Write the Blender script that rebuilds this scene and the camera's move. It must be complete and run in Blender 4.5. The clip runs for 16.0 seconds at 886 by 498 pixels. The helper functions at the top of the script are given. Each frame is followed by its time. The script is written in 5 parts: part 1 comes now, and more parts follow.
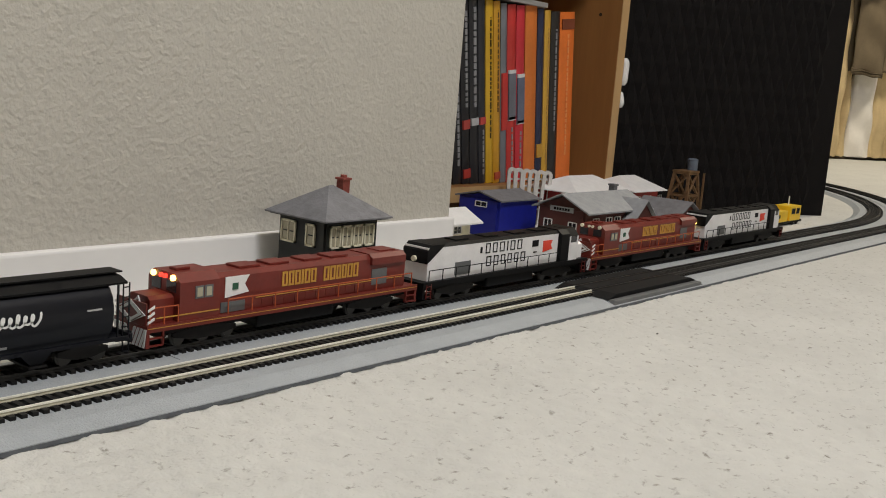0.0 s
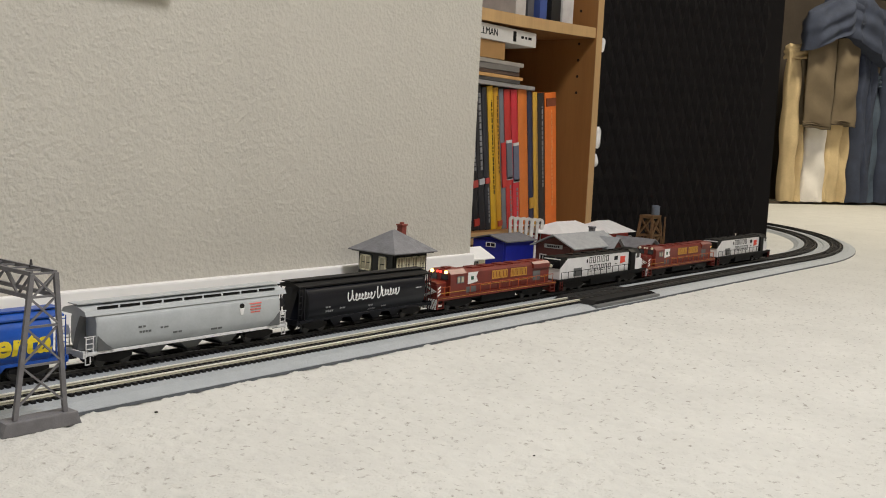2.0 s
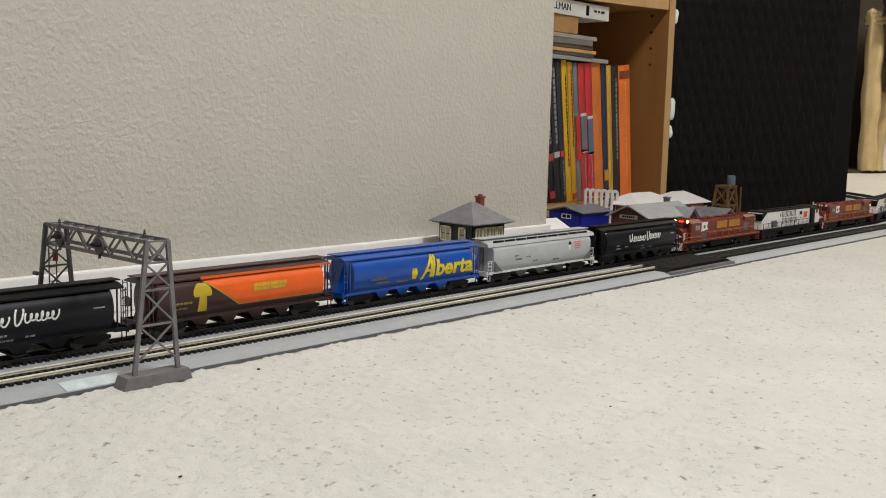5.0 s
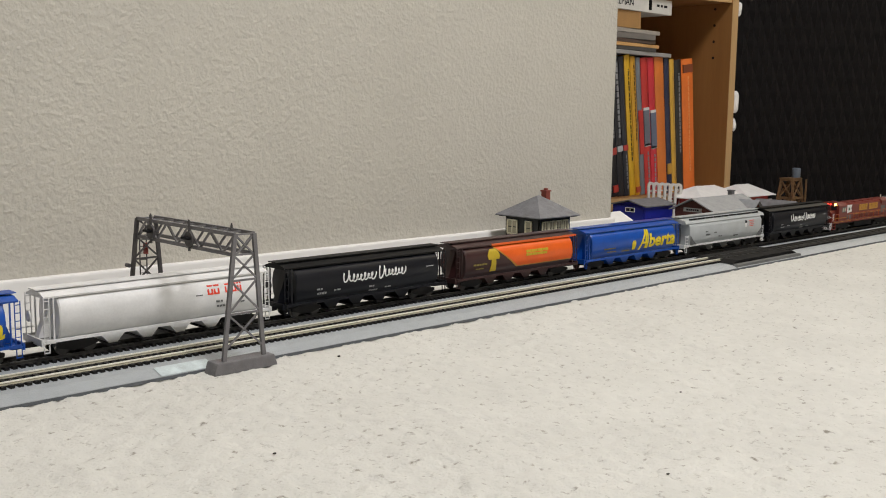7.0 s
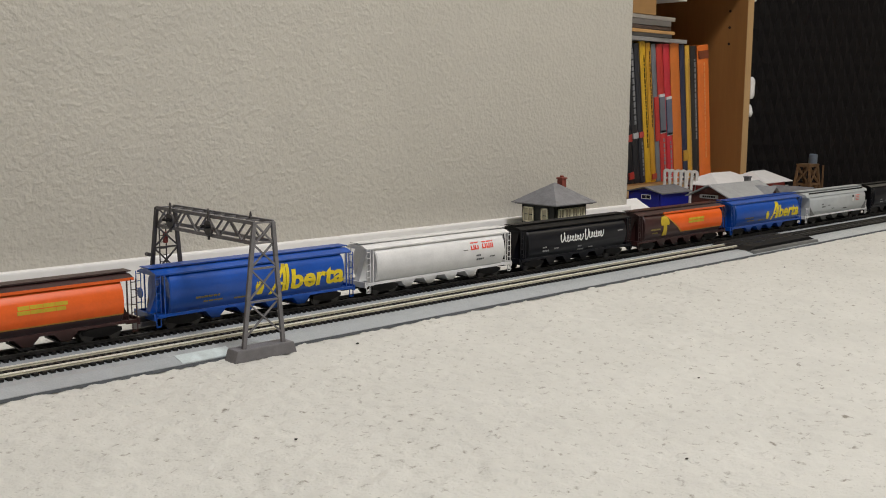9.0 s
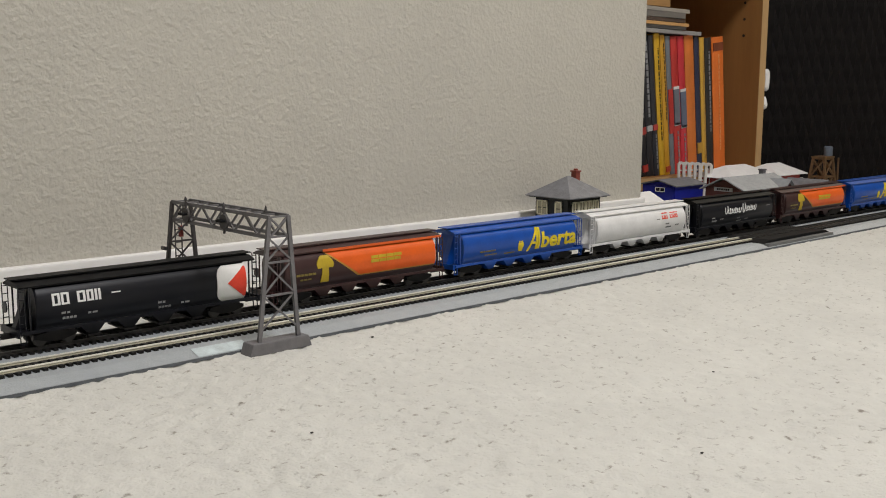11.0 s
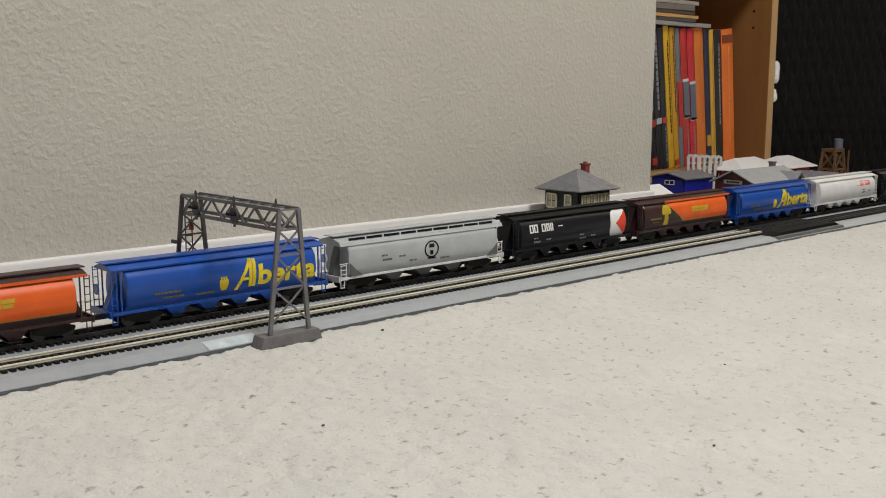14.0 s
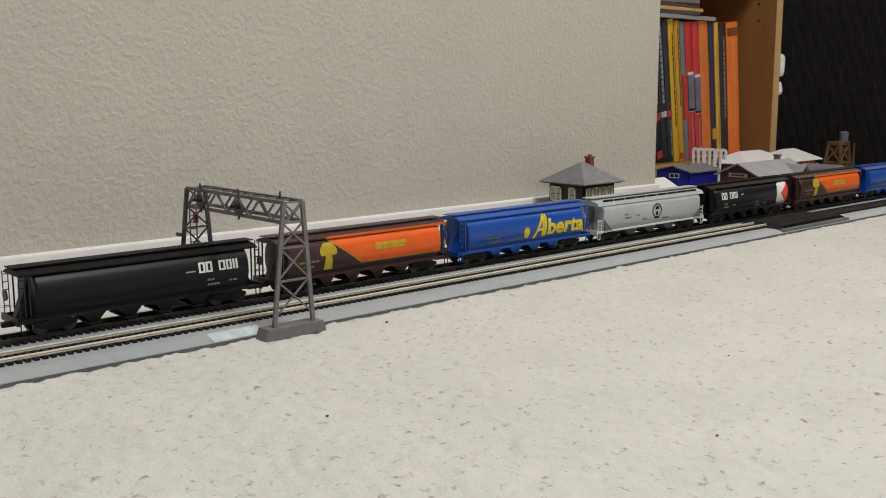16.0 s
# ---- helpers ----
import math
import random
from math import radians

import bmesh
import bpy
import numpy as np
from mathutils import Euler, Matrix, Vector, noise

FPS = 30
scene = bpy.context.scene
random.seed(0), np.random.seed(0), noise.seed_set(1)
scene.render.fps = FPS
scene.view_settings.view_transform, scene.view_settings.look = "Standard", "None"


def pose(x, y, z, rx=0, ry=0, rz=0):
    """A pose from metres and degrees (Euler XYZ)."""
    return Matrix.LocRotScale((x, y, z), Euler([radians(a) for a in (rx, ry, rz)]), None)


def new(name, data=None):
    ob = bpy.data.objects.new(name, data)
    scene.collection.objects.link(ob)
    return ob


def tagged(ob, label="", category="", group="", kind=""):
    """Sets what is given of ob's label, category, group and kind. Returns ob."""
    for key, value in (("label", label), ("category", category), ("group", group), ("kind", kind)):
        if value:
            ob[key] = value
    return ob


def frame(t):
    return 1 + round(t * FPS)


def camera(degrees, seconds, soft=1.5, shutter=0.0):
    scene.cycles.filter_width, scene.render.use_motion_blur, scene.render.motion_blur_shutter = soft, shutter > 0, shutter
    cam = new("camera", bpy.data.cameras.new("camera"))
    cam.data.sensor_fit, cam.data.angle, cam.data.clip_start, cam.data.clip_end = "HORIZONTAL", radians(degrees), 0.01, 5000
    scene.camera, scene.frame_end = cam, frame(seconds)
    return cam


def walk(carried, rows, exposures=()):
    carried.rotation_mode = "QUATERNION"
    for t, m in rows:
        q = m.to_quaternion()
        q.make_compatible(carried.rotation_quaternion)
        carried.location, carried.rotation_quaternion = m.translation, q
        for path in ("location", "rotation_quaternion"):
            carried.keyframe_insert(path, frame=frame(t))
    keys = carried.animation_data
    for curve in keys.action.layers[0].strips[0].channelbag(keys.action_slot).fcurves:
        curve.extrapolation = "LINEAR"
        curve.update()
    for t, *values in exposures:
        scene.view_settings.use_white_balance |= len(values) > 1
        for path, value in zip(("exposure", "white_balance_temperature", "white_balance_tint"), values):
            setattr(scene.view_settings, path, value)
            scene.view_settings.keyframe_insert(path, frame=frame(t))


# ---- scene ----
cam = camera(47.5, 16.0, soft=1.0)
# seconds, eye x, y, z, turn about x, y, z
PATH = [
    (0, -0.0520, -0.3920, 0.1780, 80.575, -4.480, -50.310),
    (0.5, -0.0547, -0.3941, 0.1790, 81.727, -3.099, -50.852),
    (0.6, -0.0560, -0.3941, 0.1790, 81.780, -3.099, -50.900),
    (1, -0.3269, -0.5553, 0.1927, 83.024, -3.167, -52.944),
    (1.5, -0.3554, -0.5681, 0.1945, 83.327, -2.983, -52.574),
    (2, -0.3575, -0.5683, 0.1904, 83.997, -2.719, -51.615),
    (2.5, -0.3583, -0.5691, 0.1892, 83.128, -2.465, -50.859),
    (3, -0.3580, -0.5687, 0.1895, 82.934, -2.465, -50.663),
    (5.5, -0.4099, -0.6020, 0.1856, 82.427, -1.192, -46.444),
    (6, -0.4215, -0.6067, 0.1876, 82.273, -1.067, -45.497),
    (6.5, -0.4220, -0.6064, 0.1856, 82.402, -0.771, -44.629),
    (7, -0.4215, -0.6039, 0.1858, 82.340, -0.730, -44.264),
    (7.5, -0.4232, -0.6054, 0.1862, 81.998, -0.621, -43.992),
    (8, -0.4236, -0.6052, 0.1870, 81.799, -0.553, -43.732),
    (8.5, -0.4245, -0.6046, 0.1851, 81.772, -0.411, -43.633),
    (11, -0.4272, -0.6045, 0.1867, 81.240, -0.210, -42.777),
    (11.5, -0.4271, -0.6047, 0.1862, 81.173, -0.129, -42.751),
    (12, -0.4280, -0.6054, 0.1873, 81.006, -0.138, -42.734),
    (12.5, -0.4268, -0.6032, 0.1851, 81.113, 0.054, -42.666),
    (13, -0.4288, -0.6033, 0.1852, 81.144, 0.030, -42.581),
    (13.5, -0.4283, -0.6032, 0.1849, 81.128, 0.075, -42.452),
    (14, -0.4280, -0.6028, 0.1858, 80.892, -0.045, -42.350),
    (14.5, -0.4293, -0.6044, 0.1862, 80.796, -0.010, -42.266),
    (15, -0.4299, -0.6038, 0.1863, 80.793, 0.007, -42.139),
    (15.5, -0.4295, -0.6064, 0.1847, 80.745, 0.139, -41.977),
    (16, -0.4281, -0.6047, 0.1837, 80.619, 0.111, -42.058),
]
walk(cam, [(t, pose(x, y, z, rx, ry, rz)) for t, x, y, z, rx, ry, rz in PATH],
     exposures=[(0.0, -0.62), (0.6, -0.60), (0.9, -0.32), (1.2, -0.34), (2.0, -0.38), (3.0, -0.40), (7.0, -0.36), (8.5, -0.50), (11.0, -0.53), (16.0, -0.52)])

# ---------------------------------------------------------------- light
world = bpy.data.worlds.new("room_air")
scene.world = world
world.use_nodes = True
world.node_tree.nodes["Background"].inputs[0].default_value = (1.0, 0.98, 0.95, 1)
world.node_tree.nodes["Background"].inputs[1].default_value = 0.05


def ceiling_lamp_light(name, x, y, z, size, power, colour):
    lamp = bpy.data.lights.new(name, "AREA")
    lamp.shape, lamp.size, lamp.energy, lamp.color = "DISK", size, power, colour
    ob = new(name, lamp)
    ob.matrix_basis = pose(x, y, z)
    return ob


LAMPS = [("near", 0.20, -1.22, 2.36, 0.8, 71, (1.0, 0.99, 1.02)), ("far", 3.5, 0.0, 2.36, 0.45, 74, (1.0, 0.90, 0.72))]
for name, x, y, z, size, power, colour in LAMPS:
    ceiling_lamp_light("lamp_light_" + name, x, y, z, size, power, colour)


# ---------------------------------------------------------------- materials
def mat(name, colour, rough=0.5, metal=0.0, vary=0.12, scale=60.0, bump=0.0, bump_scale=400.0, emit=None, coat=0.0, spec=0.5):
    m = bpy.data.materials.new(name)
    m.use_nodes = True
    nt = m.node_tree
    b = nt.nodes["Principled BSDF"]
    b.inputs["Roughness"].default_value = rough
    b.inputs["Metallic"].default_value = metal
    b.inputs["Coat Weight"].default_value = coat
    b.inputs["Specular IOR Level"].default_value = spec
    tc = nt.nodes.new("ShaderNodeTexCoord")
    n1 = nt.nodes.new("ShaderNodeTexNoise")
    n1.inputs["Scale"].default_value, n1.inputs["Detail"].default_value = scale, 6
    n2 = nt.nodes.new("ShaderNodeTexNoise")
    n2.inputs["Scale"].default_value, n2.inputs["Detail"].default_value = scale * 9, 3
    for n in (n1, n2):
        nt.links.new(tc.outputs["Object"], n.inputs["Vector"])
    add = nt.nodes.new("ShaderNodeMath")
    add.operation = "MULTIPLY_ADD"
    add.inputs[1].default_value = 0.45
    nt.links.new(n2.outputs["Fac"], add.inputs[0])
    nt.links.new(n1.outputs["Fac"], add.inputs[2])
    ramp = nt.nodes.new("ShaderNodeValToRGB")
    ramp.color_ramp.elements[0].position, ramp.color_ramp.elements[1].position = 0.5, 0.95
    ramp.color_ramp.elements[0].color = (*[c * (1 - vary) for c in colour], 1)
    ramp.color_ramp.elements[1].color = (*[min(1, c * (1 + vary)) for c in colour], 1)
    nt.links.new(add.outputs[0], ramp.inputs[0])
    nt.links.new(ramp.outputs[0], b.inputs["Base Color"])
    if bump:
        n3 = nt.nodes.new("ShaderNodeTexNoise")
        n3.inputs["Scale"].default_value, n3.inputs["Detail"].default_value = bump_scale, 5
        nt.links.new(tc.outputs["Object"], n3.inputs["Vector"])
        bp = nt.nodes.new("ShaderNodeBump")
        bp.inputs["Strength"].default_value, bp.inputs["Distance"].default_value = min(1, bump), 0.002
        nt.links.new(n3.outputs["Fac"], bp.inputs["Height"])
        nt.links.new(bp.outputs[0], b.inputs["Normal"])
    if emit:
        b.inputs["Emission Color"].default_value = (*colour, 1)
        b.inputs["Emission Strength"].default_value = emit
    return m


def carpet_material():
    m = mat("cream_cut_pile_carpet", (0.595, 0.587, 0.545), 0.95, 0, 0.05, 11, spec=0.15)
    nt = m.node_tree
    b = nt.nodes["Principled BSDF"]
    ramp = b.inputs["Base Color"].links[0].from_node
    tc = [n for n in nt.nodes if n.type == "TEX_COORD"][0]
    v = nt.nodes.new("ShaderNodeTexNoise")
    v.inputs["Scale"].default_value, v.inputs["Detail"].default_value, v.inputs["Roughness"].default_value = 150, 4, 0.62
    nt.links.new(tc.outputs["Object"], v.inputs["Vector"])
    fleck = nt.nodes.new("ShaderNodeValToRGB")
    fleck.color_ramp.elements[0].position, fleck.color_ramp.elements[1].position = 0.27, 0.41
    fleck.color_ramp.elements[0].color = (0.32, 0.29, 0.25, 1)
    fleck.color_ramp.elements[1].color = (1, 1, 1, 1)
    nt.links.new(v.outputs["Fac"], fleck.inputs[0])
    mix = nt.nodes.new("ShaderNodeMix")
    mix.data_type, mix.blend_type = "RGBA", "MULTIPLY"
    mix.inputs["Factor"].default_value = 0.82
    nt.links.new(ramp.outputs[0], mix.inputs["A"])
    nt.links.new(fleck.outputs[0], mix.inputs["B"])
    nt.links.new(mix.outputs["Result"], b.inputs["Base Color"])
    fine = nt.nodes.new("ShaderNodeTexNoise")
    fine.inputs["Scale"].default_value, fine.inputs["Detail"].default_value = 430, 6
    nt.links.new(tc.outputs["Object"], fine.inputs["Vector"])
    bp = nt.nodes.new("ShaderNodeBump")
    bp.inputs["Strength"].default_value, bp.inputs["Distance"].default_value = 0.40, 0.003
    nt.links.new(fine.outputs["Fac"], bp.inputs["Height"])
    nt.links.new(bp.outputs[0], b.inputs["Normal"])
    return m


def wall_material():
    m = mat("beige_wall_paint_knockdown", (0.53, 0.505, 0.442), 0.7, 0, 0.04, 4)
    nt = m.node_tree
    b = nt.nodes["Principled BSDF"]
    tc = [n for n in nt.nodes if n.type == "TEX_COORD"][0]
    heights = []
    for scale, lo, hi in ((185, 0.40, 0.72), (430, 0.35, 0.7)):
        n = nt.nodes.new("ShaderNodeTexNoise")
        n.inputs["Scale"].default_value, n.inputs["Detail"].default_value = scale, 1.5
        nt.links.new(tc.outputs["Object"], n.inputs["Vector"])
        r = nt.nodes.new("ShaderNodeMapRange")
        r.inputs[1].default_value, r.inputs[2].default_value = lo, hi
        nt.links.new(n.outputs["Fac"], r.inputs[0])
        heights.append(r)
    add = nt.nodes.new("ShaderNodeMath")
    add.operation = "MULTIPLY_ADD"
    add.inputs[1].default_value = 0.35
    nt.links.new(heights[1].outputs[0], add.inputs[0])
    nt.links.new(heights[0].outputs[0], add.inputs[2])
    bp = nt.nodes.new("ShaderNodeBump")
    bp.inputs["Strength"].default_value, bp.inputs["Distance"].default_value = 0.38, 0.0016
    nt.links.new(add.outputs[0], bp.inputs["Height"])
    nt.links.new(bp.outputs[0], b.inputs["Normal"])
    return m


def wood_material(name, colour):
    m = mat(name, colour, 0.45, 0, 0.1, 3)
    nt = m.node_tree
    tc = [n for n in nt.nodes if n.type == "TEX_COORD"][0]
    mp = nt.nodes.new("ShaderNodeMapping")
    mp.inputs["Scale"].default_value = (3, 3, 0.25)
    nt.links.new(tc.outputs["Object"], mp.inputs["Vector"])
    for n in nt.nodes:
        if n.type == "TEX_NOISE":
            nt.links.new(mp.outputs[0], n.inputs["Vector"])
            n.inputs["Scale"].default_value *= 4
    return m


CARPET, WALL = carpet_material(), wall_material()
WHITE_TRIM = mat("white_gloss_trim_paint", (0.86, 0.85, 0.83), 0.35, 0, 0.03, 8)
CEILING = mat("white_ceiling_paint", (0.78, 0.75, 0.70), 0.9, 0, 0.03, 20, 0.4, 120)
FAR_WALL = mat("tan_wall_paint", (0.42, 0.36, 0.28), 0.8, 0, 0.06, 6, 0.3, 90)
CLOSET = mat("dark_brown_closet", (0.055, 0.042, 0.03), 0.9, 0, 0.15, 5)
SHELF = wood_material("honey_maple_veneer", (0.29, 0.135, 0.042))
SHELF_EDGE = wood_material("pale_maple_edge_band", (0.52, 0.33, 0.15))
HOLE = mat("dark_drilled_hole", (0.02, 0.012, 0.006), 0.9)
BED = mat("grey_moulded_roadbed_plastic", (0.37, 0.395, 0.41), 0.5, 0, 0.06, 90, 0.5, 900)
TIE = mat("dark_brown_sleeper_plastic", (0.009, 0.0085, 0.008), 0.6, 0, 0.25, 300, spec=0.3)
# rail sheen is put into the pale base colour
RAIL = mat("nickel_rail_pale_sheen", (0.92, 0.90, 0.78), 0.42, 0.2, 0.12, 250)
RAIL_DARK = mat("dark_toned_rail", (0.06, 0.058, 0.055), 0.4, 0.6, 0.2, 200)
RAIL_WEB = mat("pale_khaki_rail_web", (0.46, 0.43, 0.33), 0.5, 0.15, 0.2, 200)
BLACK_MATT = mat("matt_black_plastic", (0.006, 0.006, 0.0065), 0.75, 0, 0.2, 120, spec=0.2)
BLACK = mat("black_plastic", (0.004, 0.004, 0.0046), 0.55, 0, 0.25, 120, spec=0.2)
BLACK_GLOSS = mat("black_gloss_paint", (0.0028, 0.0036, 0.0075), 0.42, 0, 0.2, 60, coat=0.04, spec=0.35)
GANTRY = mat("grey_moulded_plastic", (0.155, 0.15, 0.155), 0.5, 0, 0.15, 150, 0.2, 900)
GANTRY_DARK = mat("dark_grey_plastic", (0.06, 0.055, 0.055), 0.55, 0, 0.25, 200)
STEEL = mat("dull_wheel_steel", (0.07, 0.067, 0.063), 0.45, 0.6)
BROWN_TRUCK = mat("brown_black_truck_plastic", (0.008, 0.007, 0.0068), 0.6, 0, 0.3, 300, spec=0.3)
LV_RED = mat("cornell_red_paint", (0.158, 0.019, 0.012), 0.42, 0, 0.14, 70)
LV_ORANGE = mat("orange_red_handrail_paint", (0.48, 0.10, 0.03), 0.5)
LV_WHITE = mat("white_locomotive_paint", (0.78, 0.77, 0.76), 0.38, 0, 0.06, 70)
YELLOW = mat("yellow_lettering_paint", (0.78, 0.60, 0.02), 0.45)
EMBLEM_GOLD = mat("old_gold_emblem_paint", (0.52, 0.37, 0.02), 0.5)
DULL_GOLD = mat("dull_gold_lettering_paint", (0.52, 0.27, 0.04), 0.5)
WHITE = mat("white_lettering_paint", (0.82, 0.82, 0.80), 0.5, 0, 0.05)
PALE_GREY = mat("pale_grey_lettering_paint", (0.35, 0.35, 0.35), 0.6)
DULL_RED = mat("faded_red_plastic", (0.20, 0.03, 0.025), 0.6)
RED = mat("bright_red_paint", (0.75, 0.055, 0.025), 0.45)
PALE_RED = mat("thin_red_lettering_paint", (0.66, 0.16, 0.13), 0.5)
ORANGE = mat("bright_orange_paint", (0.78, 0.115, 0.008), 0.42, 0, 0.08, 60, coat=0.12)
MAROON = mat("dark_maroon_brown_paint", (0.038, 0.012, 0.012), 0.42, 0, 0.15, 60, coat=0.12)
BLUE = mat("royal_blue_paint", (0.002, 0.068, 0.37), 0.36, 0, 0.12, 60, coat=0.25)
SILVER = mat("pale_silver_grey_paint", (0.74, 0.74, 0.73), 0.38, 0, 0.08, 60)
GREY_CAR = mat("light_grey_hopper_paint", (0.43, 0.455, 0.46), 0.42, 0, 0.08, 60)
EDGE_SHADE = mat("shaded_lip_grey", (0.10, 0.11, 0.12), 0.6, 0, 0.2, 120)
GREY_DARK = mat("shadow_grey_paint", (0.12, 0.125, 0.125), 0.5)
GREEN = mat("dark_green_paint", (0.02, 0.09, 0.05), 0.5)
LAMP_GLOW = mat("glowing_headlamp_lens", (1.0, 0.66, 0.16), 0.4, 0, 0.02, emit=8.0)
LAMP_RED = mat("glowing_red_number_lamp", (1.0, 0.05, 0.03), 0.4, 0, 0.02, emit=2.5)
ROOF_GREY = mat("grey_slate_roof_plastic", (0.17, 0.17, 0.18), 0.7, 0, 0.18, 120, 0.3, 500)
ROOF_LIGHT = mat("light_grey_roof_plastic", (0.30, 0.31, 0.32), 0.65, 0, 0.12, 120, 0.3, 500)
ROOF_WHITE = mat("matt_white_roof_plastic", (0.78, 0.77, 0.75), 0.7, 0, 0.05, 90)
TOWER_WALL = mat("black_green_tower_siding", (0.007, 0.009, 0.0075), 0.6, 0, 0.2, 100)
CREAM = mat("cream_window_trim", (0.78, 0.74, 0.56), 0.55)
BRICK = mat("red_brick_chimney_plastic", (0.23, 0.05, 0.035), 0.7, 0, 0.25, 500)
BROWN_WALL = mat("dark_red_brown_siding", (0.085, 0.022, 0.017), 0.6, 0, 0.15, 100)
HOUSE_BLUE = mat("deep_blue_siding", (0.009, 0.016, 0.26), 0.5, 0, 0.12, 100)
HOUSE_RED = mat("barn_red_siding", (0.36, 0.035, 0.03), 0.55)
RUST = mat("rusty_brown_timber", (0.14, 0.075, 0.03), 0.7, 0, 0.3, 200)
TANK = mat("blue_grey_tank_plastic", (0.13, 0.16, 0.20), 0.5, 0, 0.15, 100)
YELLOW_BODY = mat("bright_yellow_vehicle_paint", (0.85, 0.55, 0.02), 0.4)
PIER = mat("off_white_moulded_plastic", (0.66, 0.64, 0.60), 0.5)
FOAM = mat("black_acoustic_foam", (0.0046, 0.0034, 0.0032), 0.9, 0, 0.3, 60, 0.5, 500, spec=0.25)
CORD = mat("white_plastic_cord_clip", (0.80, 0.79, 0.77), 0.45)
PAPER = mat("cream_page_edges", (0.62, 0.56, 0.44), 0.85, 0, 0.1, 400)
TAN = mat("tan_cotton_twill", (0.56, 0.43, 0.235), 0.9, 0, 0.1, 12, 0.4, 300)
OLIVE = mat("olive_brown_twill", (0.15, 0.115, 0.07), 0.9, 0, 0.12, 12, 0.4, 300)
NAVY = mat("navy_denim", (0.035, 0.045, 0.075), 0.9, 0, 0.2, 14, 0.4, 300)
STEEL_BLUE = mat("steel_blue_denim", (0.06, 0.085, 0.12), 0.9, 0, 0.2, 14, 0.4, 300)
LINEN = mat("white_cotton", (0.80, 0.77, 0.72), 0.9, 0, 0.06, 12, 0.3, 300)
PURPLE = mat("purple_plastic", (0.16, 0.03, 0.36), 0.45)
GLASS_DARK = mat("dark_window_glazing", (0.02, 0.02, 0.025), 0.12)
LAMP_SHADE = mat("frosted_lamp_glass", (1.0, 0.9, 0.75), 0.5, 0, 0.02, emit=4.0)


# ---------------------------------------------------------------- mesh helpers
def box(bm, x0, x1, y0, y1, z0, z1):
    vs = [bm.verts.new((x, y, z)) for z in (z0, z1) for x, y in ((x0, y0), (x1, y0), (x1, y1), (x0, y1))]
    for f in ((3, 2, 1, 0), (4, 5, 6, 7), (0, 1, 5, 4), (1, 2, 6, 5), (2, 3, 7, 6), (3, 0, 4, 7)):
        bm.faces.new([vs[i] for i in f])
    return vs


def tube(bm, a, b, r, n=8, r2=None):
    a, b = Vector(a), Vector(b)
    d = (b - a).normalized()
    u = d.orthogonal().normalized()
    w = d.cross(u)
    rings = []
    for p, q in ((a, r), (b, r if r2 is None else r2)):
        rings.append([bm.verts.new(p + u * math.cos(2 * math.pi * i / n) * q + w * math.sin(2 * math.pi * i / n) * q) for i in range(n)])
    for i in range(n):
        j = (i + 1) % n
        bm.faces.new((rings[0][i], rings[0][j], rings[1][j], rings[1][i]))
    bm.faces.new(rings[0][::-1])
    bm.faces.new(rings[1])


def bar(bm, a, b, w, h=None):
    """A square bar from a to b."""
    a, b, h = Vector(a), Vector(b), h or w
    d = (b - a).normalized()
    up = Vector((0, 0, 1)) if abs(d.z) < 0.9 else Vector((1, 0, 0))
    s = d.cross(up).normalized() * w / 2
    t = s.cross(d).normalized() * h / 2
    vs = [bm.verts.new(p + k) for p in (a, b) for k in (-s - t, s - t, s + t, -s + t)]
    for f in ((3, 2, 1, 0), (4, 5, 6, 7), (0, 1, 5, 4), (1, 2, 6, 5), (2, 3, 7, 6), (3, 0, 4, 7)):
        bm.faces.new([vs[i] for i in f])


def prism(bm, outline, x0, x1, axis="x"):
    """An outline in the other two axes, pushed along one axis and capped."""
    def at(k, p, q):
        return {"x": (k, p, q), "y": (p, k, q), "z": (p, q, k)}[axis]
    a = [bm.verts.new(at(x0, p, q)) for p, q in outline]
    b = [bm.verts.new(at(x1, p, q)) for p, q in outline]
    n = len(outline)
    for i in range(n):
        j = (i + 1) % n
        bm.faces.new((a[i], a[j], b[j], b[i]))
    bm.faces.new(a[::-1])
    bm.faces.new(b)


def link(name, bm, material, parent=None, bevel=0.0, smooth=False):
    bmesh.ops.recalc_face_normals(bm, faces=bm.faces)
    if bevel:
        bmesh.ops.bevel(bm, geom=[e for e in bm.edges if e.calc_face_angle(0) > 0.6], offset=bevel, segments=2, affect="EDGES", profile=0.6)
    me = bpy.data.meshes.new(name)
    bm.to_mesh(me)
    bm.free()
    if smooth:
        me.shade_smooth()
        me.set_sharp_from_angle(angle=radians(35))
    me.materials.append(material)
    ob = new(name, me)
    ob.parent = parent
    return ob


def part(name, bm, material, parent, label="", bevel=0.0, smooth=False):
    ob = link(name, bm, material, parent, bevel, smooth)
    return tagged(ob, label) if label else ob


def thing(name, label, category, group="", m=None, kind=""):
    ob = new(name)
    ob.empty_display_size = 0.02
    if m is not None:
        ob.matrix_basis = m
    return tagged(ob, label, category, group, kind)


def boxes(name, material, parent, *bs, label="", bevel=0.0):
    bm = bmesh.new()
    for b in bs:
        box(bm, *b)
    return part(name, bm, material, parent, label, bevel)


